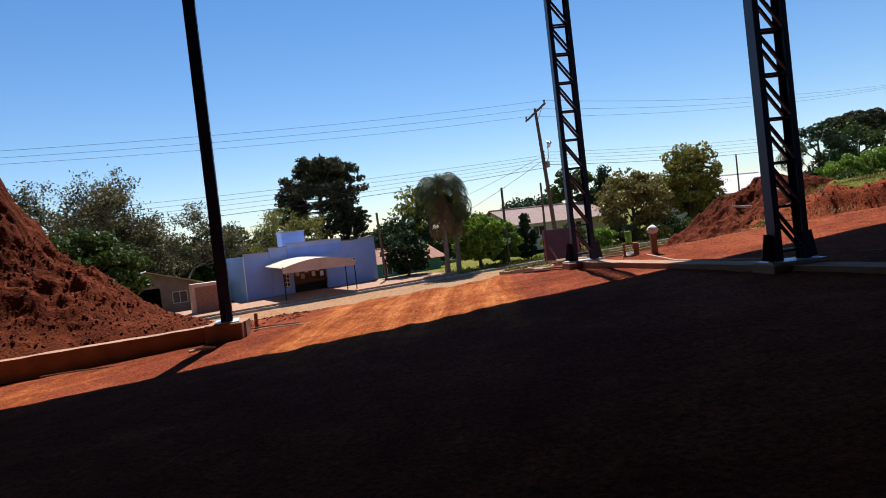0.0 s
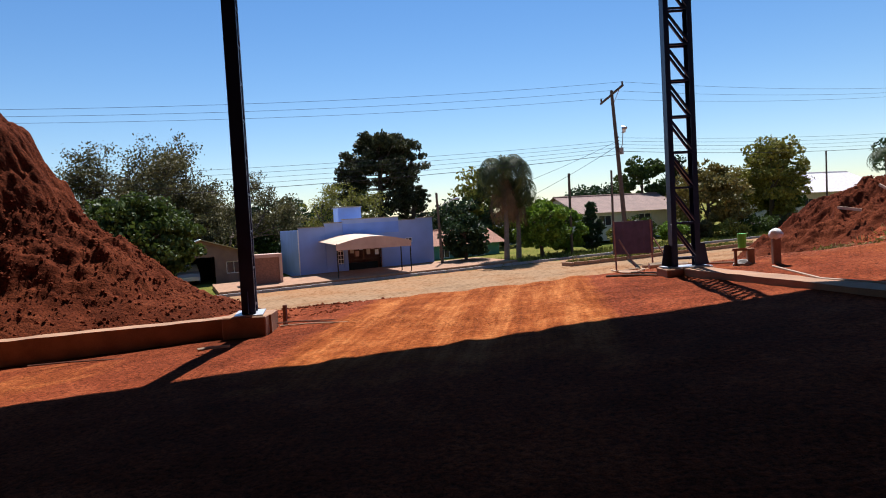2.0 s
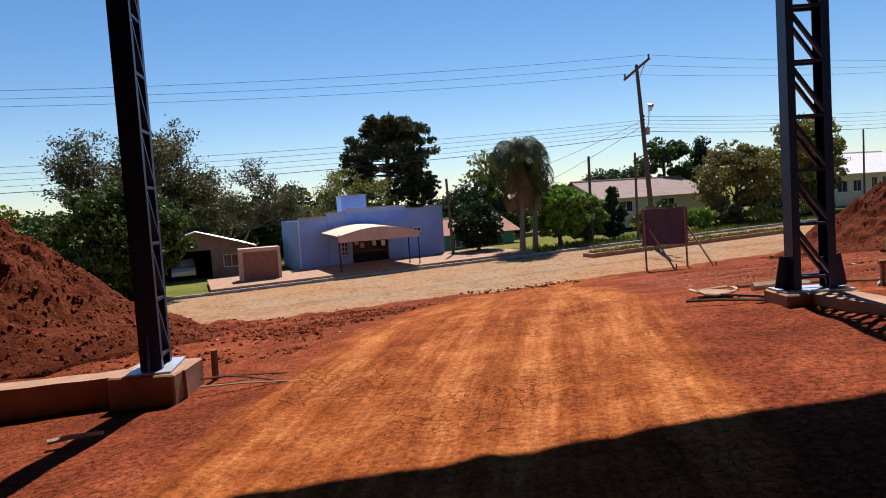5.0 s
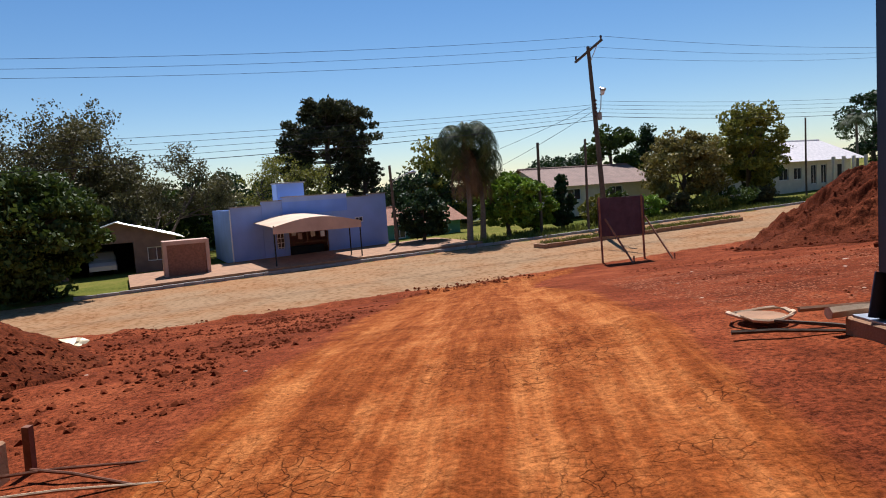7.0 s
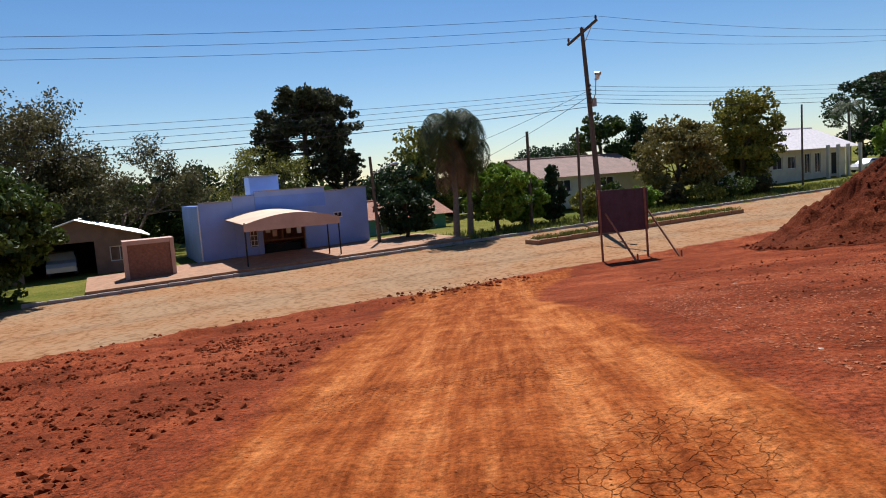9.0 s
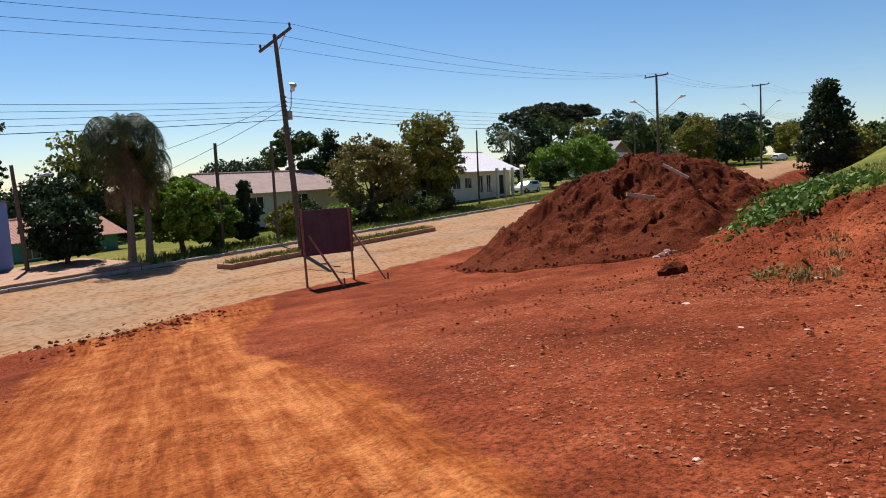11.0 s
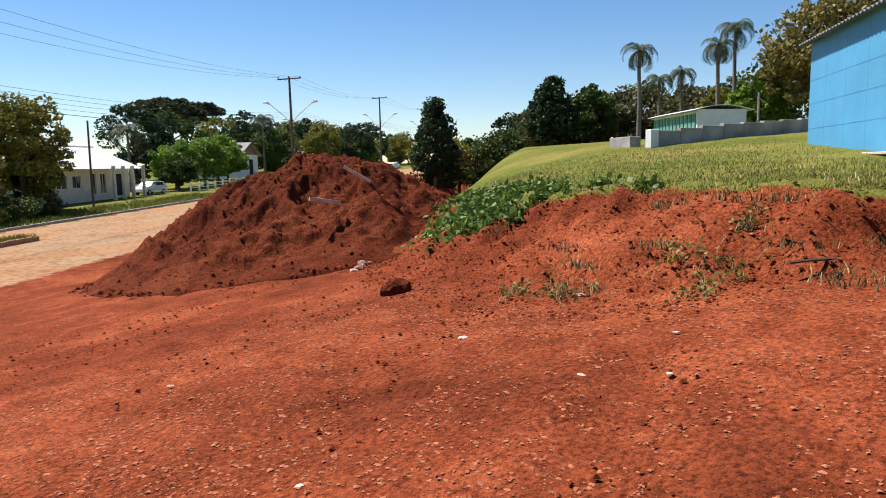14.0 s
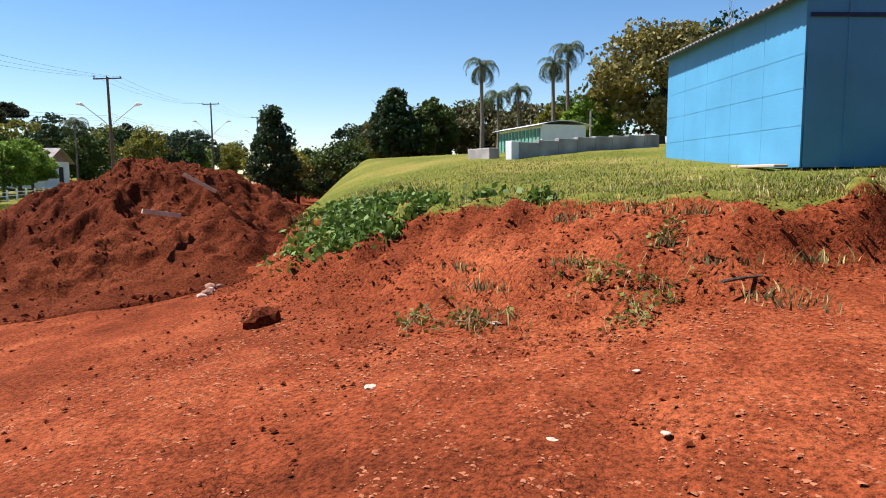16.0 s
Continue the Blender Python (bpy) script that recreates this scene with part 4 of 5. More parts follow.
def car(label, x, y, z, turn, paint):
    """A small hatchback from a side outline, with glass, wheels and lights."""
    ob = thing("car", label, "car", pose(x, y, z, 0, 0, turn))
    prof = [(-1.95, 0.32), (-1.95, 0.72), (-1.85, 0.95), (-1.55, 1.38), (-0.3, 1.47), (0.35, 1.4), (0.95, 0.98), (1.75, 0.84), (1.95, 0.62), (1.95, 0.32)]
    bm = bmesh.new()
    rows = []
    for yy, k in ((-0.8, 0.92), (-0.74, 1.0), (0.74, 1.0), (0.8, 0.92)):
        rows.append([bm.verts.new((px * (0.99 if k < 1 else 1), yy * (0.86 if pz > 1.1 else 1), pz if pz < 0.5 else pz * (0.985 if k < 1 else 1))) for px, pz in prof])
    for r0, r1 in zip(rows, rows[1:]):
        for i in range(len(prof)):
            j = (i + 1) % len(prof)
            bm.faces.new((r0[i], r1[i], r1[j], r0[j]))
    bm.faces.new(rows[0][::-1])
    bm.faces.new(rows[-1])
    bmesh.ops.recalc_face_normals(bm, faces=bm.faces[:])
    part("body", bm, paint, ob, smooth=False)
    for sg in (-1, 1):
        raw("side_window", [(-1.45, sg * 0.765, 1.0), (0.75, sg * 0.765, 1.0), (0.3, sg * 0.72, 1.33), (-1.3, sg * 0.72, 1.33), (-1.45, sg * 0.74, 1.0), (0.75, sg * 0.74, 1.0), (0.3, sg * 0.70, 1.33), (-1.3, sg * 0.70, 1.33)], [(0, 1, 2, 3), (7, 6, 5, 4), (0, 4, 5, 1), (1, 5, 6, 2), (2, 6, 7, 3), (3, 7, 4, 0)], M_GLASS, ob)
        part("tail_lamp", boxes((-1.975, sg * 0.55, 0.72, -1.9, sg * 0.78, 0.92)), M_RED, ob)
        for wx in (-1.25, 1.25):
            wh = part("wheel", tube([(wx, sg * 0.62, 0.3), (wx, sg * 0.82, 0.3)], [0.3, 0.3], 18), M_TYRE, ob)
            part("rim", tube([(wx, sg * 0.815, 0.3), (wx, sg * 0.835, 0.3)], [0.19, 0.17], 12), M_GALV, wh)
    raw("rear_window", [(-1.86, -0.6, 1.0), (-1.86, 0.6, 1.0), (-1.6, 0.55, 1.34), (-1.6, -0.55, 1.34), (-1.83, -0.6, 1.0), (-1.83, 0.6, 1.0), (-1.57, 0.55, 1.34), (-1.57, -0.55, 1.34)], [(3, 2, 1, 0), (4, 5, 6, 7), (0, 1, 5, 4), (2, 3, 7, 6)], M_GLASS, ob)
    return ob


cx, cy = street(80.6, 56.5)
car("silver hatchback parked on the verge by the houses", cx, cy, gz(cx, cy) + 0.02, 205, M_CARPAINT)
cx, cy = street(4.1, 59.6)
car("pale hatchback parked under the carport", cx, cy, gz(cx, cy) + 0.02, -60, M_CARPAINT)
for sx, dd in ((172, 47), (180, 48)):
    cx, cy = street(sx, dd)
    car("white car parked far along the road", cx, cy, gz(cx, cy) + 0.02, 20, M_WHITE)


# ---- poles and wires ----
def utility_pole(s, d, h, lean_s, lamp, label, arm_tilt=0.0, base=None):
    x, y = street(s, d)
    z = gz(x, y) + (0.18 if base is None else base)
    ob = thing("utility_pole", label, "utility pole", pose(x, y, z, 0, 0, 30), "utility poles")
    top = (lean_s, 0, h)
    part("pole", tube([(0, 0, -0.3), (lean_s * 0.5, 0, h * 0.5), top], [0.17, 0.14, 0.10], 9), M_WOODPOLE, ob)
    dz = math.tan(radians(arm_tilt)) * 1.25
    arm = part("crossarm", bar((lean_s, 1.25, h - 0.25 - dz), (lean_s, -1.25, h - 0.25 + dz), 0.11, 0.11), M_WOODPOLE, ob)
    for f in (-0.9, 0.0, 0.9):
        part("insulator", tube([(lean_s, -1.3 * f, h - 0.2 + dz * f), (lean_s, -1.3 * f, h - 0.05 + dz * f), (lean_s, -1.3 * f, h + 0.05 + dz * f)], [0.03, 0.07, 0.04], 7), M_PORC, arm)
    part("brace", bar((lean_s + 0.08, 0, h - 0.9), (lean_s + 0.08, -0.7, h - 0.3 + dz * 0.6), 0.03), M_GALV, ob)
    for k in range(5):
        part("spool_insulator", tube([(lean_s * 0.75, -0.14, h * 0.72 - 0.22 * k), (lean_s * 0.75, -0.26, h * 0.72 - 0.22 * k)], [0.06, 0.06], 7), M_PORC, ob)
    if lamp:
        lx = lean_s * 0.7 + lamp * 0.5
        la = part("lamp_arm", tube([(lean_s * 0.6, 0, h * 0.6), (lx, -0.3, h * 0.68), (lx, -0.4, h * 0.76)], [0.03, 0.03, 0.03], 6), M_GALV, ob)
        part("lamp_head", tube([(lx, -0.36, h * 0.745), (lx, -0.5, h * 0.775), (lx, -0.72, h * 0.77)], [0.09, 0.17, 0.10], 9), M_GALV, la)
        part("lamp_lens", tube([(lx, -0.52, h * 0.765), (lx, -0.52, h * 0.745)], [0.14, 0.09], 9), M_LENS, la)
        part("meter_box", boxes((lean_s * 0.55 + 0.12, -0.12, h * 0.62, lean_s * 0.55 + 0.34, 0.1, h * 0.66), bevel=0.01), M_CONC_GREY, ob)
    return Vector((x, y, z)), top, h


P1 = utility_pole(31.2, 40.9, 10.9, -0.75, 0.5, "leaning grey timber utility pole with tilted crossarm and lamp", 17)


def double_lamp(s, d, h, label, arms):
    x, y = street(s, d)
    ob = thing("utility_pole", label, "utility pole", pose(x, y, gz(x, y), 0, 0, 30), "utility poles")
    part("pole", tube([(0, 0, -0.3), (-0.2, 0, h * 0.5), (-0.4, 0, h)], [0.18, 0.15, 0.11], 9), M_WOODPOLE, ob)
    arm = part("crossarm", bar((-0.4, 1.3, h - 0.2), (-0.4, -1.3, h - 0.1), 0.12), M_WOODPOLE, ob)
    for f in (-1.2, 0.05, 1.2):
        part("insulator", tube([(-0.4, f, h - 0.1), (-0.4, f, h + 0.12)], [0.06, 0.05], 7), M_PORC, arm)
    for sg in arms:
        la = part("lamp_arm", tube([(-0.3, 0, h * 0.60), (-0.3, -sg * 0.6, h * 0.66), (-0.3, -sg * 2.4, h * 0.78)], [0.045, 0.04, 0.035], 6), M_GALV, ob)
        part("lamp_head", tube([(-0.3, -sg * 2.3, h * 0.775), (-0.3, -sg * 2.6, h * 0.79), (-0.3, -sg * 3.05, h * 0.79)], [0.07, 0.16, 0.08], 8), M_LENS, la)
    return Vector((x, y, gz(x, y))), (-0.4, 0, h), h


P2 = double_lamp(82, 40.5, 12.2, "tall timber pole with crossarm and twin street lamps", (-1, 1))
P3 = double_lamp(128, 40.5, 13.5, "tall distant timber pole with twin street lamps", (-1, 1))
P4 = double_lamp(178, 40.5, 14.5, "tall distant timber pole with crossarm and lamps", (-1, 1))
P0 = utility_pole(-28, 40.9, 10.6, 0.1, 0, "grey timber utility pole with crossarm", 0)


def post(s, d, h, r, label, dz=0.0):
    x, y = street(s, d)
    return tagged(part("timber_post", tube([(x, y, gz(x, y) - 0.3), (x, y, gz(x, y) + h * 0.5), (x + 0.03, y, gz(x, y) + h)], [r, r * 0.95, r * 0.85], 8), M_WOODPOLE), label, "post")


post(32.0, 49.0, 6.3, 0.11, "bare dark timber post among the hedges")
post(34.0, 46.3, 6.2, 0.09, "bare dark timber post beside the road")
post(61.4, 50.4, 7.1, 0.09, "bare dark timber post before the white house")
x, y = street(21.6, 50.2)
sl = thing("street_lamp", "slim timber pole with a small street lamp", "street lamp", pose(x, y, gz(x, y) + 0.1, 0, 0, 30))
part("pole", tube([(0, 0, -0.2), (-0.2, 0, 5.4)], [0.12, 0.09], 8), M_WOODPOLE, sl)
la = part("lamp_arm", tube([(-0.15, 0, 4.3), (0.6, -0.3, 4.75), (1.0, -0.4, 4.85)], [0.025, 0.025, 0.025], 6), M_GALV, sl)
part("lamp_head", tube([(0.95, -0.4, 4.85), (1.2, -0.45, 4.9), (1.45, -0.5, 4.88)], [0.05, 0.1, 0.05], 8), M_GALV, la)


def cable(name, a, c, sag, r=0.013):
    pts = []
    for i in range(25):
        f = i / 24
        p = Vector(a).lerp(Vector(c), f)
        p.z -= sag * 4 * f * (1 - f)
        pts.append(tuple(p))
    return tagged(part(name, tube(pts, [r] * 25, 4), M_WIRE), "thin black overhead power line", "power line", "overhead lines")


def on_pole(P, ds, z):
    o, top, h = P
    return (o.x + CS * top[0] * z / h + SN * ds, o.y + SN * top[0] * z / h - CS * ds, o.z + z)


for A, B in ((P0, P1), (P1, P2), (P2, P3), (P3, P4)):
    for f in (-0.9, 0.0, 0.9):
        cable("power_line", on_pole(A, f * 1.3, A[2] + 0.02 + (0.36 * f if A is P1 else 0)), on_pole(B, f * 1.3, B[2] + 0.02 + (0.36 * f if B is P1 else 0)), 0.9, 0.009)
    for k in range(5):
        cable("power_line", on_pole(A, 0, A[2] * 0.72 - 0.22 * k), on_pole(B, 0, B[2] * 0.70 - 0.22 * k), 0.7 + 0.06 * k, 0.01 if k < 4 else 0.018)
x, y = street(19.5, 53.0)
cable("service_cable", on_pole(P1, 0, 7.6), (x, y, 1.5), 0.5, 0.012)
x, y = street(26, 60)
cable("service_cable", on_pole(P1, 0, 7.3), (x, y, 0.3), 0.5, 0.012)

# ---- trees along the street ----
def S(s, d):
    return street(s, d)


tree("bush", "large dense round dark green bush with yellow tips", *S(1.3, 47.4), 6.6, 6.6, L_MID, 11, 13000, 0.26, 0.02, "round", n=60)
tree("bush", "yellowish green rounded bush behind the earth heap", *S(-8, 52), 6.5, 7.0, L_YEL, 12, 7000, 0.28, 0.05)
bare_tree("wide grey-green open crowned tree with fine branches", *S(1.5, 64), 14.2, 17, L_GREY, 13, 34, 0.2, 6, 0.62)
bare_tree("wide grey-green open crowned tree with fine branches", *S(7.2, 66), 11.0, 10, L_GREY, 19, 30, 0.19, 4, 0.6)
bare_tree("thin pale yellow tree with few leaves", *S(-13, 62), 9, 8, L_YEL, 14, 3, 0.2, 3)
bare_tree("thin bright tree with sparse yellow-green leaves", *S(17.5, 67), 9.2, 7, L_YEL, 15, 14, 0.17, 3)
araucaria(*S(23.5, 71.5), 13.0, 10.6, 16, "tall dark Parana pine with domed crown", 0.33)
araucaria(*S(26.8, 71.0), 7.4, 4.0, 18, "small dark Parana pine beside a taller one", 0.4)
palm(*S(25.9, 48.2), 6.9, 6.4, 20, "old feather palm with a skirt of dead fronds", 1.35, True, 36)
palm(*S(27.2, 48.8), 5.6, 5.0, 21, "old feather palm with drooping grey fronds", 1.4, True, 24)
tree("tree", "bright green leafy tree on the verge", *S(29.6, 49.4), 4.7, 4.0, L_BRIGHT, 22, 5000, 0.24, 0.1)
tree("tree", "bright green leafy tree on the verge", *S(32.4, 50.4), 3.9, 3.0, L_BRIGHT, 23, 4000, 0.24, 0.05)
tree("bush", "dark green conical hedge bush", *S(34.8, 50.4), 4.2, 2.5, L_DARK, 24, 4000, 0.2, 0.02, "cone")
tree("tree", "dark shaded tree behind the verge", *S(23.8, 51.0), 3.9, 3.6, L_DARK, 25, 3800, 0.24, 0.1)
tree("tree", "dark low tree in the valley garden", *S(30, 66), 5.5, 7, L_DARK, 26, 3800, 0.3, 0.05)
tree("tree", "dark spreading tree behind the cream house", *S(53, 76), 6.5, 9.5, L_DARK, 27, 4800, 0.3, 0.3, "flat")
bare_tree("leafless pale tree behind the hedges", *S(41, 72), 7, 6, L_GREY, 28, 2, 0.2, 3)
tree("tree", "dark green rounded tree behind the cream house", *S(51, 64.5), 8.8, 5.6, L_MID, 29, 5200, 0.28)
tree("tree", "dark conical tree behind the cream house", *S(55.8, 64.5), 8.6, 5.4, L_DARK, 30, 5200, 0.26, 0.1, "cone")
tree("bush", "tall olive bush with feathery yellow tips", *S(48.6, 52.3), 6.9, 6.6, L_OLIVE, 31, 8000, 0.26, 0.03, n=48)
tree("tree", "large green tree with bare upper twigs", *S(57.6, 53.3), 9.2, 6.6, L_YEL, 32, 8000, 0.27, 0.06, n=46)
tree("tree", "large green tree with bare upper twigs", *S(60.5, 55.0), 7.4, 5.0, L_MID, 33, 5000, 0.27, 0.06)
bare_tree("leafless grey crown beside a green tree", *S(61.3, 56.5), 9.0, 5, L_GREY, 34, 1, 0.15, 3)
tree("bush", "small yellow-green bush on the verge", *S(42.8, 50.2), 1.9, 2.6, L_BRIGHT, 35, 1800, 0.18, 0.02)
for k, (ss, dd, hh, ww) in enumerate(((45.5, 50, 1.7, 2.4), (47.5, 48.6, 1.5, 3.0), (51.5, 49.5, 1.8, 3.2), (54.5, 49.8, 1.6, 2.8), (37.2, 49.5, 2.4, 2.4), (39.8, 50.5, 2.6, 2.6))):
    tree("bush", "low shaggy green bush on the verge", *S(ss, dd), hh, ww, (L_GREY, L_YEL, L_MID)[k % 3], 36 + k, 1500, 0.18, 0.02, group="verge bushes")
palm(*S(86, 62), 7.2, 5.5, 45, "feather palm behind the white house", 1.1, False, 22)
for k, (ss, dd, hh, ww, mt) in enumerate(((93, 60, 6.2, 6, L_BRIGHT), (99, 59, 6.6, 6.5, L_BRIGHT), (105, 60, 7.2, 7, L_BRIGHT), (111, 61, 6.8, 6.0, L_BRIGHT), (88, 57, 4.0, 4, L_MID))):
    tree("tree", "bright green garden tree behind a white fence", *S(ss, dd), hh, ww, mt, 50 + k, 5000, 0.3, 0.14, group="garden trees")
for k, (ss, dd) in enumerate(((139, 88), (147, 89), (155, 90), (163, 90))):
    araucaria(*S(ss, dd), 15.5 + (k % 2), 11, 60 + k, "far Parana pine with flat dark crown", 0.68)
palm(*S(131, 63), 10.5, 6.5, 66, "tall feather palm above garden trees", 1.1, False, 22)
tree("tree", "dark tree beside a tall palm", *S(136, 70), 11, 7, L_DARK, 67, 4200, 0.4)
for k in range(12):
    rng_k = random.Random(70 + k)
    tree("tree", "leafy street tree along the far road", *S(136 + 9 * k, 56 + rng_k.uniform(-4, 8)), rng_k.uniform(8, 12.5), rng_k.uniform(8, 11), (L_MID, L_YEL, L_DARK, L_MID)[k % 4], 70 + k, 4200, 0.42, 0.06, group="far street trees")
tree("tree", "round clipped bright tree beside the far road", *S(158, 50.5), 7.0, 8.5, L_BRIGHT, 85, 4500, 0.36, 0.12)

for k in range(10):
    rng_k = random.Random(170 + k)
    tree("tree", "tall leafy tree in the belt behind the far road", *S(120 + 11 * k, 74 + rng_k.uniform(-3, 10)), rng_k.uniform(11, 15), rng_k.uniform(10, 13), (L_DARK, L_MID, L_YEL)[k % 3], 170 + k, 3400, 0.5, 0.04, group="far belt trees")
for k, (ss, dd) in enumerate(((-6, 74), (0, 77), (5, 73), (9.5, 76), (13.5, 74), (33, 68), (37, 70), (20, 78))):
    tree("tree", "shaded green tree behind the street houses", *S(ss, dd), 6.5 + k % 3, 7.5, (L_MID, L_DARK, L_YEL)[k % 3], 190 + k, 3000, 0.34, 0.02, group="garden trees behind houses")
# trees beyond the lawn
tree("conifer_tree", "tall dark cedar by the road end", 84, 82, 15.5, 9.0, L_DARK, 90, 8000, 0.4, 0.02, "cone", n=60)
tree("conifer_tree", "broad dark cedar at the lawn edge", 67, 53.5, 7.6, 7.2, L_DARK, 91, 7000, 0.34, 0.05, "cone", n=60)
tree("tree", "rounded green tree at the lawn edge", 74, 52, 7.0, 5.4, L_MID, 92, 5000, 0.34, 0.04)
for k, (xx, yy, hh, ww, mt) in enumerate(((96, 90, 9, 9, L_YEL), (104, 92, 10, 9, L_MID), (112, 88, 9, 10, L_DARK), (92, 74, 6, 9, L_MID), (100, 76, 7, 8, L_DARK), (84, 62, 5.5, 9, L_MID), (78, 54, 5.5, 8, L_GREY), (84, 50, 6.5, 9, L_GREY), (88, 45, 6.0, 8, L_MID), (80, 42, 5.5, 8, L_GREY), (90, 38, 7, 9, L_MID), (76, 58, 5, 7, L_GREY), (120, 98, 10, 10, L_MID), (108, 70, 9, 10, L_DARK), (100, 56, 9, 11, L_MID))):
    tree("tree", "leafy tree in the belt beyond the lawn", xx, yy, hh * 1.1, ww * 1.15, mt, 100 + k, 3600, 0.42, 0.03, group="lawn edge trees")
palm(52.2, 38.1, 6.6, 3.6, 120, "slender queen palm on the lawn", 1.2, False, 22)
palm(66.8, 41.7, 5.6, 3.8, 121, "queen palm beyond the lawn", 1.2, False, 20)
palm(69.3, 40.4, 6.2, 3.9, 122, "queen palm beyond the lawn", 1.2, False, 20)
palm(58.7, 34.1, 7.0, 4.0, 123, "tall queen palm beyond the lawn", 1.2, False, 22)
palm(60.9, 33.4, 8.3, 4.2, 124, "tall queen palm beyond the lawn", 1.2, False, 22)
tree("tree", "huge spreading olive-green tree behind the shed", 62, 25.6, 10.2, 11.5, L_OLIVE, 125, 11000, 0.34, 0.06, n=60)
tree("tree", "huge dark green tree behind the shed", 63, 22, 10.0, 10, L_DARK, 126, 8000, 0.34, 0.06, n=50)
tree("tree", "bright yellow-green young tree under palms", 62, 31.5, 4.6, 4.5, L_BRIGHT, 127, 3000, 0.3, 0.05)
tree("tree", "bright yellow-green young tree under palms", 66, 36, 4.4, 3.4, L_YEL, 128, 2600, 0.3, 0.05)


# ---- far woods and fields ----
rngw = np.random.default_rng(5)
pts = []
for k in range(420):
    sw, dw = rngw.uniform(-420, 240), rngw.choice([rngw.uniform(95, 190), rngw.uniform(620, 1500)])
    if dw < 190 and sw > 60:
        continue
    xw, yw = street(sw, dw)
    q = rngw.normal(size=(34, 3)) * np.array([4.5, 4.5, 1.6]) * (1 if dw < 200 else 5)
    q[:, 2] = np.abs(q[:, 2]) * (1 if dw < 200 else 0.45) + 0.8
    pts.append(np.array([xw, yw, gz(xw, yw)]) + q)
woods = quads("far_woods", np.concatenate(pts), 4.2, L_DARK, None, rngw)
tagged(woods, "dark distant woods along the valley fields", "woods", kind="stuff")


# ---- blue sheet shed, low wall, hut on the lawn ----
def sheet_shed():
    z0 = 1.86
    ob = thing("metal_shed", "bright blue painted sheet metal shed on the lawn", "shed", pose(13.95, 18.62, z0, 0, 0, 25.5))
    ln, deep, h0, h1 = 6.0, 7.5, 2.72, 2.66
    rows = [0.02, 0.68, 1.27, 1.82]
    tops = [0.68, 1.27, 1.82, h0]
    for k, (a, c) in enumerate(zip(rows, tops)):
        n = 5
        cuts = [0, 1.3, 2.55, 3.7, 4.9, ln]
        for i in range(n):
            part("sheet_panel", boxes((cuts[i], -0.012 * (k % 2) - 0.002 * (i % 2), a, cuts[i + 1] - 0.004, 0.03, c + 0.02), bevel=0.003), M_SHED, ob)
        for i in range(42):
            if (i * 7 + k) % 5:
                part_x = 0.07 + i * ln / 42.3
                rivets.append((part_x, -0.016, a + 0.03 if k else c - 0.1))
    bm = bmesh.new()
    for p in rivets:
        bmesh.ops.create_cube(bm, size=0.022, matrix=Matrix.Translation(p))
    part("rivets", bm, M_DARK, ob)
    part("end_wall", boxes((0.0, -deep, 0.02, 0.03, -0.014, h0)), M_SHED, ob)
    for k in range(8):
        part("end_rib", boxes((-0.02, -deep + 0.15 + k * 0.95, 0.02, -0.001, -deep + 0.19 + k * 0.95, h0 - 0.05)), M_SHED, ob)
    part("end_lintel", boxes((-0.03, -deep, h0 - 0.32, -0.002, -0.03, h0 - 0.26)), M_STEEL, ob)
    bm = bmesh.new()
    vs = [bm.verts.new(v) for v in ((0, 0, h0), (0, -deep, h0), (0, -deep / 2, h0 + 0.75), (0.03, 0, h0), (0.03, -deep, h0), (0.03, -deep / 2, h0 + 0.75))]
    for f in ((0, 2, 1), (3, 4, 5), (0, 1, 4, 3), (1, 2, 5, 4), (2, 0, 3, 5)):
        bm.faces.new([vs[i] for i in f])
    part("gable", bm, M_SHED, ob)
    part("back_wall", boxes((0.03, -deep, 0.02, ln, -deep + 0.03, h0), (ln - 0.03, -deep + 0.03, 0.02, ln, -0.02, h0)), M_SHED, ob)
    part("roof", corrugated(-0.12, ln + 0.15, 0.28, -deep / 2, h0 - 0.02, h0 + 0.8, 34, 0.025), M_SHEDROOF, ob, "old corrugated roof sheets")
    part("roof", corrugated(-0.12, ln + 0.15, -deep - 0.25, -deep / 2, h0 - 0.02, h0 + 0.8, 34, 0.025), M_SHEDROOF, ob, "old corrugated roof sheets")
    part("skid", boxes((-0.05, -0.1, -0.16, ln + 0.05, 0.0, 0.015)), M_DARK, ob)
    part("skid", boxes((-0.05, -deep, -0.16, ln + 0.05, -deep + 0.1, 0.015)), M_DARK, ob)
    part("lock_bar", boxes((-0.05, -1.95, 0.55, -0.036, -1.9, 1.15), (-0.06, -2.05, 1.1, -0.036, -1.8, 1.2)), M_DARK, ob, "dark lock bar")
    part("door_leaf", boxes((-0.035, -3.9, 0.05, -0.021, -2.75, 2.2)), M_RUST, ob, "rust brown door panel")


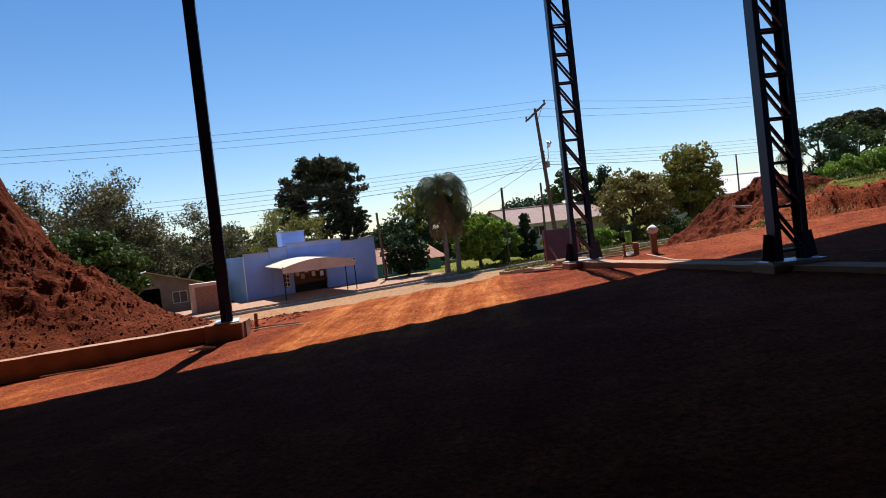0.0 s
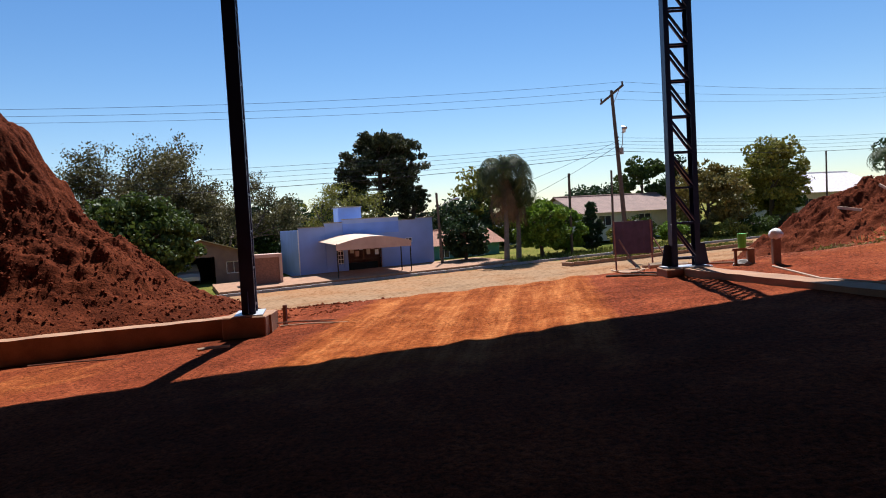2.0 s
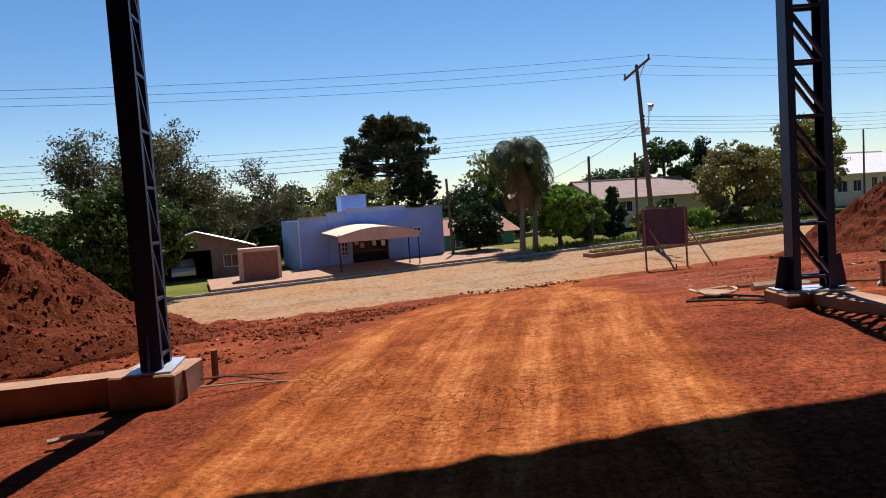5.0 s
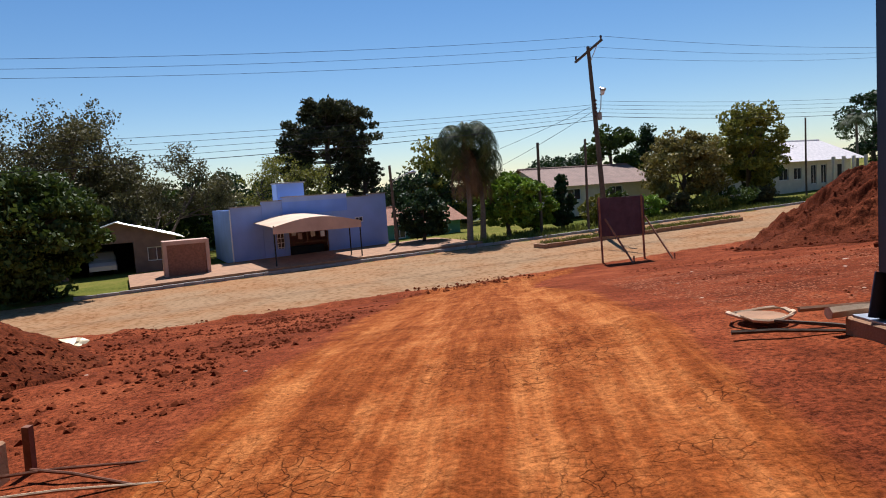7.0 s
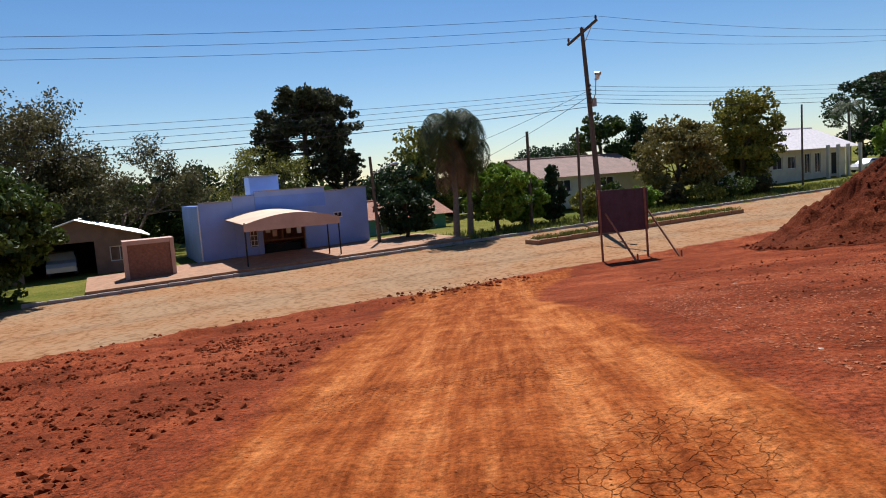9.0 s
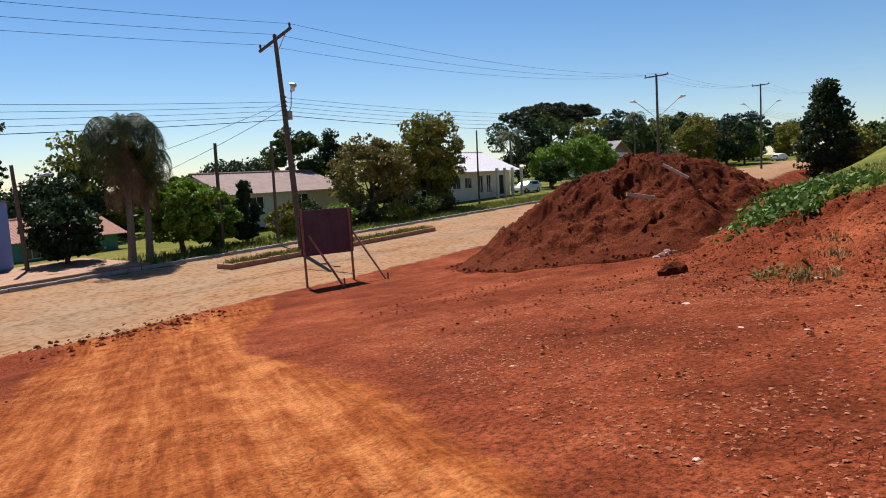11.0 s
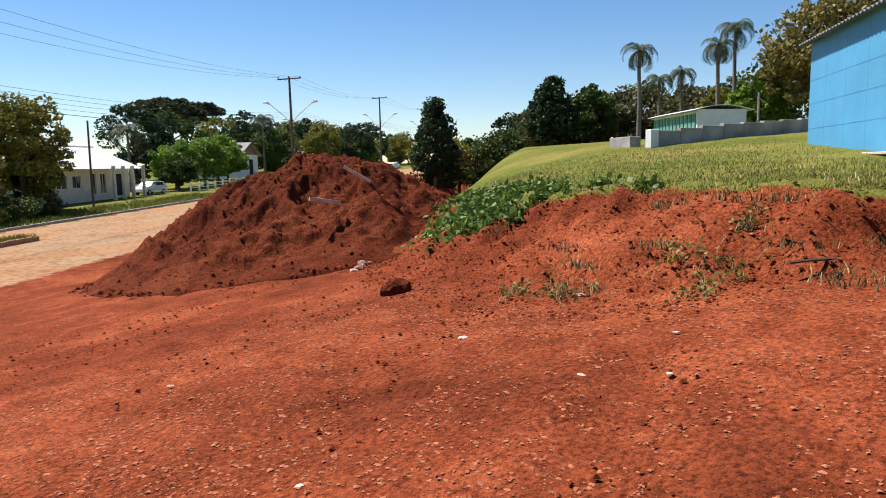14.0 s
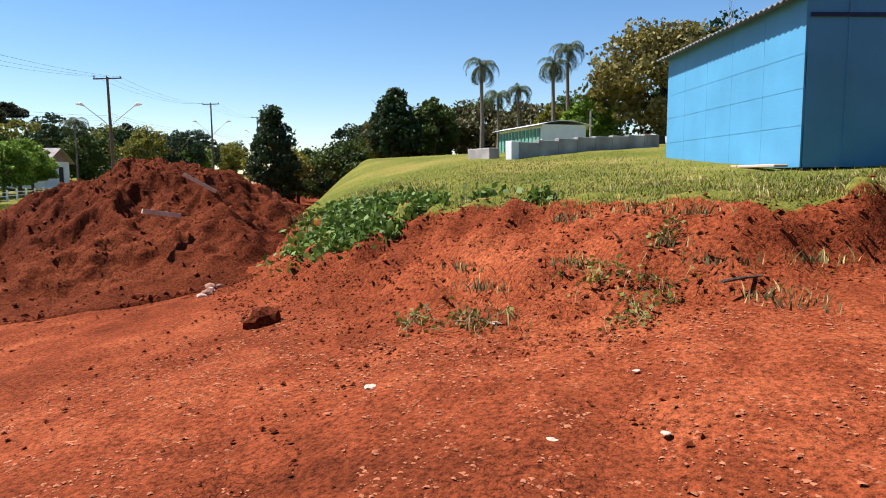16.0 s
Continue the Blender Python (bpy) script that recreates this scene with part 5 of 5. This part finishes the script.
rivets = []
sheet_shed()
pl = tagged(part("plank", boxes((-0.8, -0.12, 0, 0.8, 0.12, 0.05), bevel=0.01), M_LITTER), "pale board lying beside the shed", "plank")
pl.matrix_world = pose(14.7, 19.25, gz(14.7, 19.25) + 0.02, 0, 0, 25)
lw = thing("low_wall", "stained whitewashed low concrete wall on the lawn", "wall", pose(22.35, 26.05, gz(22.4, 26) - 0.02, 0, 0, -28))
for k in range(8):
    wz = gz(22.35 + 0.883 * 0.95 * (k + 0.5), 26.05 - 0.469 * 0.95 * (k + 0.5)) - gz(22.4, 26)
    part("wall_block", boxes((k * 0.95, -0.1, wz - 0.5, k * 0.95 + 0.94, 0.1, wz + 0.50), bevel=0.01), M_CONC_GREY, lw)
part("wall_block", boxes((-0.32, -0.14, -0.4, -0.003, 0.14, 0.56), bevel=0.015), M_WHITE, lw, "whitewashed end block")
st = tagged(part("concrete_bench", boxes((-0.75, -0.2, -0.3, 0.75, 0.2, 0.33), bevel=0.02), M_CONC_GREY), "low weathered concrete block on the lawn", "block")
st.matrix_world = pose(23.6, 27.6, gz(23.6, 27.6), 0, 0, 50)
hut = thing("hut", "small white hut with green slatted side and curved roof", "hut", pose(38.4, 29.6, gz(38.4, 29.6) - 0.02, 0, 0, -49))
part("end_wall", boxes((0, -0.1, -0.4, 2.7, 0.0, 1.5)), M_WHITE, hut)
part("side_wall", boxes((0, 0.0, -0.4, 0.1, 6, 1.45), (2.6, 0.0, -0.4, 2.7, 6, 1.45), (0.1, 5.9, -0.4, 2.6, 6, 1.45)), M_WHITE, hut)
for k in range(12):
    part("slat", boxes((-0.06, 0.1 + 0.5 * k, -0.1, -0.003, 0.40 + 0.5 * k, 1.3)), M_GREENWALL, hut, "dark green slat")
bm = bmesh.new()
prev = None
for i in range(13):
    f = i / 12
    xr, zr = -0.35 + 3.4 * f, 1.42 + 0.28 * math.sin(math.pi * f)
    row = [bm.verts.new((xr, -0.3, zr)), bm.verts.new((xr, 6.3, zr)), bm.verts.new((xr, 6.3, zr + 0.03)), bm.verts.new((xr, -0.3, zr + 0.03))]
    if prev:
        for k in range(4):
            bm.faces.new((prev[k], prev[(k + 1) % 4], row[(k + 1) % 4], row[k]))
    prev = row
bmesh.ops.recalc_face_normals(bm, faces=bm.faces[:])
part("roof", bm, M_ZINC, hut)
an = thing("lattice_mast", "thin lattice radio mast behind the shed", "mast", pose(50.7, 20.4, gz(50.7, 20.4)))
for a in range(3):
    ax, ay = 0.16 * math.cos(a * 2.1), 0.16 * math.sin(a * 2.1)
    part("mast_leg", tube([(ax, ay, 0), (ax, ay, 14)], [0.02, 0.02], 5), M_GALV, an)
for k in range(28):
    part("mast_rung", tube([(0.16, 0, 0.4 + 0.5 * k), (-0.08, 0.14, 0.65 + 0.5 * k), (-0.08, -0.14, 0.9 + 0.5 * k)], [0.012] * 3, 4), M_GALV, an)
post_l = tagged(part("timber_post", tube([(56.5, 30.5, gz(56.5, 30.5) - 0.3), (56.5, 30.5, gz(56.5, 30.5) + 2.9)], [0.09, 0.08], 7), M_CONC_GREY), "pale service post beside the trees", "post")

# white garden fence by the far houses
fe = thing("fence", "low white post and rail garden fence", "fence", pose(*street(84, 53.5), 0, 0, 0, 30))
for k in range(20):
    px, py = street(84 + 2.1 * k, 53.5)
    zz = gz(px, py)
    part("fence_post", boxes((2.1 * k - 0.08, -0.08, zz - 0.2, 2.1 * k + 0.08, 0.08, zz + 1.15), bevel=0.01), M_WHITE, fe)
    for hz in (0.5, 0.9):
        if k < 19:
            part("fence_rail", boxes((2.1 * k + 0.08, -0.02, zz + hz, 2.1 * k + 2.02, 0.02, zz + hz + 0.07)), M_WHITE, fe)

# ---- back of the site board by the road ----
sx, sy = 5.65, 40.75
sg = thing("sign_board", "dark rusty sheet board on propped timber legs", "sign board", pose(sx, sy, gz(sx, sy), 0, 0, 11))
for k in range(4):
    part("board_sheet", boxes((-1.06 + 0.53 * k, -0.01 - 0.006 * (k % 2), 1.12, -1.06 + 0.53 * k + 0.526, 0.012, 2.82), bevel=0.004), M_SIGN, sg)
for z in (1.3, 2.6):
    part("rail", boxes((-1.08, 0.014, z, 1.08, 0.05, z + 0.07)), M_RUSTWOOD, sg)
for xx in (-1.0, 0.92):
    part("leg", bar((xx + 0.06, -0.04, -0.2), (xx, -0.04, 2.86), 0.07), M_RUSTWOOD, sg)
for xx in (-0.75, 1.05):
    part("prop", bar((xx + 0.75, -1.25, -0.05), (xx, -0.03, 1.9), 0.06), M_RUSTWOOD, sg)
    part("peg", bar((xx + 0.75, -1.28, -0.2), (xx + 0.74, -1.28, 0.32), 0.05), M_RUSTWOOD, sg)

# ---- small things on the site ----
def ground_pose(x, y, dz=0.0, rz=0.0):
    return pose(x, y, gz(x, y) + dz, 0, 0, rz)


p1 = thing("marker_post", "short brown post with a lime green cup on top", "post", ground_pose(4.25, 15.5, -0.36))
part("post_body", boxes((-0.05, -0.05, -0.2, 0.05, 0.05, 0.62), bevel=0.008), M_RUSTWOOD, p1)
part("side_stake", boxes((-0.24, -0.02, -0.2, -0.2, 0.02, 0.6)), M_RUSTWOOD, p1)
part("cup", tube([(-0.12, 0, 0.63), (-0.12, 0, 0.85)], [0.055, 0.07], 12), M_GREENPL, p1, "lime green plastic cup")
part("cross_piece", boxes((-0.26, -0.03, 0.585, -0.051, 0.03, 0.625)), M_RUSTWOOD, p1)
p2 = thing("marker_post", "brown post with a crumpled white cap", "post", ground_pose(4.5, 15.1, -0.46))
part("post_body", boxes((-0.055, -0.055, -0.2, 0.055, 0.055, 0.86), bevel=0.008), M_RUSTWOOD, p2)
bm = bmesh.new()
bmesh.ops.create_icosphere(bm, subdivisions=2, radius=0.1)
for v in bm.verts:
    v.co += Vector((0.3, 0.1, 0.93)) * 0 + v.normal * 0.025 * noise.noise(v.co * 25)
    v.co.z = v.co.z * 0.9 + 0.92
part("cap", bm, M_WHITE, p2, "crumpled white plastic cap")


def lump(name, label, category, x, y, size, flat, material, seed, rz=0):
    bm = bmesh.new()
    bmesh.ops.create_icosphere(bm, subdivisions=2, radius=0.5)
    for v in bm.verts:
        v.co *= 1 + 0.45 * noise.noise(v.co * 2.4 + Vector((seed, 0, 0)))
        v.co = Vector((v.co.x * size, v.co.y * size * 0.75, v.co.z * size * flat))
    ob = tagged(part(name, bm, material), label, category)
    ob.matrix_world = ground_pose(x, y, size * flat * 0.22, rz)
    return ob


lump("rubble_block", "broken pale block beside the posts", "rubble", 4.15, 15.55, 0.3, 0.5, M_CONC_GREY, 2)
lump("plastic_bag", "crumpled pale yellow plastic bag on the soil", "bag", -8.7, 23.2, 0.8, 0.25, M_BAG, 5, 20)
lump("soil_clod", "single dark red soil clod", "clod", 8.42, 25.12, 0.5, 0.6, M_SOIL, 8)
for k, (x, y, sz) in enumerate(((10.6, 28.0, 0.45), (10.85, 28.15, 0.35), (11.1, 28.4, 0.5), (10.4, 27.95, 0.3), (11.25, 28.3, 0.3))):
    lump("rubble_block", "broken brick rubble at the heap's foot", "rubble", x, y, sz * 0.6, 0.6, M_PINK if k % 2 else M_BRICK, 11 + k, 40 * k)
for k, (x, y, sz) in enumerate(((6.17, 22.26, 0.22), (5.48, 19.88, 0.14), (5.32, 20.52, 0.16), (8.0, 21.8, 0.22), (-4.6, 17.6, 0.12), (-2.2, 16.4, 0.08), (2.6, 18.2, 0.1), (3.9, 17.2, 0.08), (7.2, 19.0, 0.16), (6.6, 20.2, 0.12), (9.3, 20.2, 0.14), (8.9, 19.2, 0.15), (14.9, 17.2, 0.2), (-5.4, 15.6, 0.12), (-4.9, 16.2, 0.1), (4.2, 24.5, 0.14), (3.1, 21.3, 0.12))):
    lump("litter_piece", "small pale scrap lying on the red soil", "litter", x, y, sz * 0.55, 0.3, M_LITTER, 20 + k, 33 * k)


def stick(x, y, ln, r, rz, material, label, dz=0.02, tilt=0.0):
    ob = tagged(part("stick", tube([(-ln / 2, 0, 0), (-ln * 0.1, ln * 0.012, 0.01), (ln / 2, 0, 0)], [r, r * 0.9, r * 0.7], 6), material), label, "stick")
    ob.matrix_world = pose(x, y, gz(x, y) + dz + r, 0, tilt, rz)
    return ob


stick(-3.15, 12.55, 0.4, 0.025, 35, M_PALEWOOD, "short pale wooden stick on the soil")
stick(-5.1, 12.6, 1.3, 0.014, 15, M_RUST, "thin rusty rod lying on the soil")
stick(9.0, 19.4, 0.9, 0.02, -35, M_BARK, "dark broken twig on the bank", 0.05)
stick(3.4, 15.75, 1.5, 0.025, 2, M_RUSTWOOD, "long timber batten resting by the footing", 0.06)
stick(2.45, 15.45, 0.8, 0.02, -8, M_BARK, "dark broken twig by the footing")
stick(2.75, 15.55, 0.7, 0.018, 140, M_BARK, "dark broken twig by the footing")
stick(-2.3, 13.95, 0.9, 0.012, -18, M_RUST, "rusty bar beside the footing")
stick(-2.45, 14.1, 0.9, 0.012, 12, M_RUST, "rusty bar beside the footing")
stick(-2.2, 13.75, 1.0, 0.012, 10, M_PALEWOOD, "pale bent wood strip on the soil")
stick(3.0, 15.4, 0.6, 0.05, 10, M_PALEWOOD, "short pale plank end on the footing", 0.1)
sk = tagged(part("stake", bar((0, 0, -0.15), (0.01, 0, 0.3), 0.05), M_RUST), "rusty stake beside the footing", "stake")
sk.matrix_world = ground_pose(-2.85, 14.25)
a1 = tagged(part("stick", bar((12.0, 29.9, 1.0), (11.4, 30.3, 1.12), 0.09), M_PALEWOOD), "pale timber offcut on the earth heap", "stick")
a2 = tagged(part("stick", bar((13.4, 30.2, 1.45), (12.95, 30.7, 1.85), 0.08), M_PALEWOOD), "pale timber offcut on the earth heap", "stick")
hoop = thing("wire_hoop", "pale hoop of netting lying beside the footing", "hoop", ground_pose(2.46, 16.01, 0.05))
part("ring", tube([(0.26 * math.cos(t * 0.42), 0.22 * math.sin(t * 0.42), 0.02 + 0.02 * math.sin(t)) for t in range(16)], [0.018] * 16, 6), M_PALEWOOD, hoop)
part("netting", tube([(0, 0, 0.0), (0, 0, 0.012)], [0.2, 0.2], 16), M_CONC, hoop, "pale stretched sheet")
hose = tagged(part("hose", tube([(7.4, 9.6, gz(7.4, 9.6) + 0.03), (6.2, 10.6, gz(6.2, 10.6) + 0.03), (5.2, 11.5, gz(5.2, 11.5) + 0.03), (4.3, 12.9, gz(4.3, 12.9) + 0.06), (4.1, 14.0, 0.62)], [0.014] * 5, 6), M_LITTER), "thin pale hose trailing over the soil", "hose")

# ---- loose clods and stones ----
def clod_field(name, label, n, pick, lo, hi, material, seed, flat=0.8):
    rng = np.random.default_rng(seed)
    base = np.array([(1, 0, -0.3), (-0.5, 0.87, -0.3), (-0.5, -0.87, -0.3), (0.2, 0.1, 0.75), (-0.6, 0.1, 0.5), (0.5, -0.6, 0.45)])
    tri = [(0, 1, 3), (1, 4, 3), (1, 2, 4), (2, 5, 4), (2, 0, 5), (0, 3, 5), (3, 4, 5)]
    verts, faces = [], []
    for _ in range(n):
        x, y, z = pick(rng)
        sz = lo + (hi - lo) * rng.random() ** 3
        a = rng.uniform(0, 6.28)
        m = np.array([[math.cos(a), -math.sin(a), 0], [math.sin(a), math.cos(a), 0], [0, 0, flat]])
        q = (base * rng.uniform(0.7, 1.3, base.shape)) @ m.T * sz * 0.5 + np.array([x, y, z])
        k = len(verts)
        verts += q.tolist()
        faces += [(i + k, j + k, l + k) for i, j, l in tri]
    return tagged(raw(name, verts, faces, material), label, "soil", kind="stuff")


def on_ground(x0, x1, y0, y1):
    def pick(rng):
        x, y = rng.uniform(x0, x1), rng.uniform(y0, y1)
        return x, y, gz(x, y)
    return pick


M_CLOD = mat("red_clod", (0.15, 0.034, 0.012), 0.95, 0, 0.45, 4, 0.3, 40, island=0.6)
M_PEB = mat("pinkish_stone", (0.31, 0.112, 0.055), 0.9, 0, 0.5, 4, 0.2, 40, island=0.8)
for dull in (M_CLOD, M_PEB):
    dull.node_tree.nodes["Principled BSDF"].inputs["Specular IOR Level"].default_value = 0.05


def on_surface(pts, jitter):
    """Places strewn over a built surface."""
    def pick(rng):
        p = pts[rng.integers(len(pts))]
        return p[0] + rng.uniform(-jitter, jitter), p[1] + rng.uniform(-jitter, jitter), p[2]
    return pick


def heap_points(ob, keep):
    co = np.array([v.co for v in ob.data.vertices])
    return co[keep(co)]


rank = (surface[:, 0] - np.interp(surface[:, 1], FOOT_Y, FOOT_X)) / np.interp(surface[:, 1], FOOT_Y, BANK_W)
yard_noise = np.array([noise.noise(Vector((x * 0.5, y * 1.6, 4.0))) for x, y, z in surface])
chance = np.random.default_rng(31).random(len(surface))
bank_pick = on_surface(surface[(rank > -0.2) & (rank < 0.95) & (surface[:, 1] > 17.5) & (surface[:, 1] < 28.5)], 0.07)
yard_pick = on_surface(surface[(rank < 0.0) & (surface[:, 0] > 2.4) & (surface[:, 1] > 16) & (surface[:, 1] < 26) & (yard_noise + 0.55 > chance)], 0.07)
left_pick = on_surface(surface[(surface[:, 0] < -2.2 - 0.6 * chance) & (surface[:, 0] > -9) & (surface[:, 1] > 14.6) & (surface[:, 1] < 27) & (yard_noise + 0.4 > chance)], 0.07)
tall_pick = on_surface(heap_points(tall_heap, lambda c: (c[:, 0] > -11.5) & (c[:, 1] < 19) & (c[:, 2] < 2.4)), 0.05)
round_pick = on_surface(heap_points(round_heap, lambda c: c[:, 0] + c[:, 1] < 50.5), 0.05)


def heap_pick(rng):
    a = rng.uniform(0, 6.28)
    r = 6.2 * rng.uniform(0.82, 1.08)
    x, y = 14.6 + r * math.cos(a), 33.4 + r * math.sin(a)
    return x, y, min(gz(x, y), -0.3) + 0.1


def berm_pick(rng):
    x, y = street(rng.uniform(-2, 20), 31.8 + rng.normal() * 0.5)
    return x, y, gz(x, y) + 0.14


clod_field("soil_clods", "loose red clods on the cut bank", 5000, bank_pick, 0.02, 0.09, M_CLOD, 1)
clod_field("soil_clods", "loose red clods round the earth heap", 700, heap_pick, 0.05, 0.24, M_CLOD, 2)
clod_field("soil_clods", "tumbled red clods by the tall heap", 5200, left_pick, 0.02, 0.13, M_CLOD, 3)
clod_field("soil_clods", "graded red clods along the road edge", 1100, berm_pick, 0.04, 0.2, M_CLOD, 4)
clod_field("soil_clods", "crumbs and clods over the tall heap's foot", 4500, tall_pick, 0.03, 0.11, M_CLOD, 8)
clod_field("soil_clods", "crumbs and clods over the rounded heap", 4500, round_pick, 0.03, 0.12, M_CLOD, 9)
clod_field("gravel", "flat pinkish stone flakes strewn over the yard", 22000, yard_pick, 0.012, 0.055, M_PEB, 5, 0.26)
clod_field("gravel", "small red crumbs strewn over the yard", 3000, on_ground(3.5, 12, 16.5, 30), 0.012, 0.07, M_CLOD, 6)
clod_field("gravel", "small pinkish stones strewn over the drive", 1500, on_ground(-6, 3, 10, 26), 0.01, 0.03, M_PEB, 7, 0.4)


# ---- weeds and turf ----
def tufts(name, label, spots, blades, tall, material, seed, spread=0.25, wide=0.012):
    rng = np.random.default_rng(seed)
    verts, faces = [], []
    for x, y, z in spots:
        for _ in range(blades):
            a = rng.uniform(0, 6.28)
            bx, by = x + rng.normal() * spread * 0.5, y + rng.normal() * spread * 0.5
            ln = tall * rng.uniform(0.5, 1.2)
            lean = rng.uniform(0.1, 0.9) * ln
            ox, oy = math.cos(a), math.sin(a)
            k = len(verts)
            verts += [(bx - oy * wide, by + ox * wide, z), (bx + oy * wide, by - ox * wide, z), (bx + ox * lean * 0.4 + oy * wide * 0.7, by + oy * lean * 0.4 - ox * wide * 0.7, z + ln * 0.6), (bx + ox * lean, by + oy * lean, z + ln)]
            faces += [(k, k + 1, k + 2), (k, k + 2, k + 3)]
    return tagged(raw(name, verts, faces, material), label, "grass", kind="stuff")


rngt = np.random.default_rng(77)
spots = []
while len(spots) < 5200:
    y = rngt.uniform(14.5, 29)
    f, w = np.interp(y, FOOT_Y, FOOT_X), np.interp(y, FOOT_Y, BANK_W)
    x = f + w * (0.9 + abs(rngt.normal()) * 1.1)
    if -SN * x + CS * y < 17.5 and x < 24:
        spots.append((x, y, gz(x, y) - 0.02))
tufts("turf", "short green lawn grass along the bank", spots, 9, 0.05, L_GRASS, 1, 0.5, 0.007)
tufts("dry_grass", "straw tufts overhanging the bank edge", spots[::14], 8, 0.11, L_STRAW, 2, 0.3, 0.008)
weed = []
wr = np.random.default_rng(78)
for cxw, cyw, rad, n in ((12.6, 26.9, 0.8, 900), (12.0, 26.0, 0.6, 700), (13.2, 25.6, 0.7, 700), (11.7, 25.2, 0.5, 450), (12.6, 24.7, 0.4, 260), (13.8, 27.4, 0.9, 700), (12.3, 23.5, 0.3, 160), (11.4, 22.3, 0.25, 90), (14.2, 26.4, 0.7, 400)):
    x, y = cxw + wr.normal(size=n) * rad * 0.5, cyw + wr.normal(size=n) * rad * 0.5
    z = ground_z(x, y) + np.abs(wr.normal(size=n)) * 0.09 + 0.02
    weed.append(np.stack([x, y, z], -1))
tagged(quads("weeds", np.concatenate(weed), 0.15, L_WEED, None, wr, 1.0, 0.4, 1.0), "broad-leaved bright weeds creeping over the bank", "weeds", kind="stuff")
small = [(7.9, 21.9), (8.2, 22.0), (8.9, 22.3), (9.1, 21.2), (9.4, 20.3), (9.9, 20.0), (9.2, 19.7), (8.8, 19.3), (10.0, 20.6), (10.2, 21.6), (9.6, 22.8), (8.4, 19.0), (9.6, 18.8)]
tufts("weed_tufts", "scattered green weed tufts on the cut bank", [(x, y, gz(x, y)) for x, y in small for _ in range(2)], 14, 0.11, L_GREY, 5, 0.3, 0.011)
tufts("straw_tufts", "scattered dry straw on the cut bank", [(x + 0.2, y - 0.1, gz(x, y)) for x, y in small for _ in range(3)], 14, 0.15, L_STRAW, 6, 0.5, 0.008)
isp = []
for k in range(170):
    x, y = street(rngt.uniform(26.8, 41.4), 40.85 + rngt.uniform(-0.35, 0.35))
    isp.append((x, y, gz(x, y) + 0.2))
tufts("island_weeds", "low weeds growing on the road island", isp, 16, 0.22, L_GRASS, 7, 0.4, 0.02)
vsp = []
for k in range(900):
    x, y = street(rngt.uniform(23, 80), rngt.uniform(46, 51))
    vsp.append((x, y, gz(x, y)))
tufts("verge_grass", "tall verge grass before the hedges", vsp, 10, 0.3, L_GRASS, 8, 0.7, 0.03)

# ---- uprooted vines on the bank ----
rngv = np.random.default_rng(91)
for vx, vy in ((8.9, 20.9), (9.4, 20.3), (8.5, 20.2), (8.0, 20.4), (8.2, 22.9), (7.9, 22.2)):
    bm = bmesh.new()
    for k in range(11):
        a, ln = rngv.uniform(0, 6.28), rngv.uniform(0.15, 0.5)
        x0, y0 = vx + rngv.normal() * 0.12, vy + rngv.normal() * 0.12
        line = []
        for i in range(6):
            f = i / 5
            x, y = x0 + ln * f * math.cos(a + 0.9 * f), y0 + ln * f * math.sin(a + 0.9 * f)
            line.append((x, y, gz(x, y) + 0.03 + 0.10 * math.sin(math.pi * f) * rngv.uniform(0.3, 1)))
        tube(line, [0.004, 0.004, 0.0035, 0.003, 0.003, 0.002], 4, bm)
    vine = tagged(part("dry_vine", bm, M_TWIG), "tangle of dry uprooted vine on the bank", "weed", "uprooted vines")
    at_ends = np.array([v.co for v in vine.data.vertices])[::3]
    quads("leaves", at_ends + rngv.normal(size=at_ends.shape) * 0.03, 0.05, L_GRASS, vine, rngv)
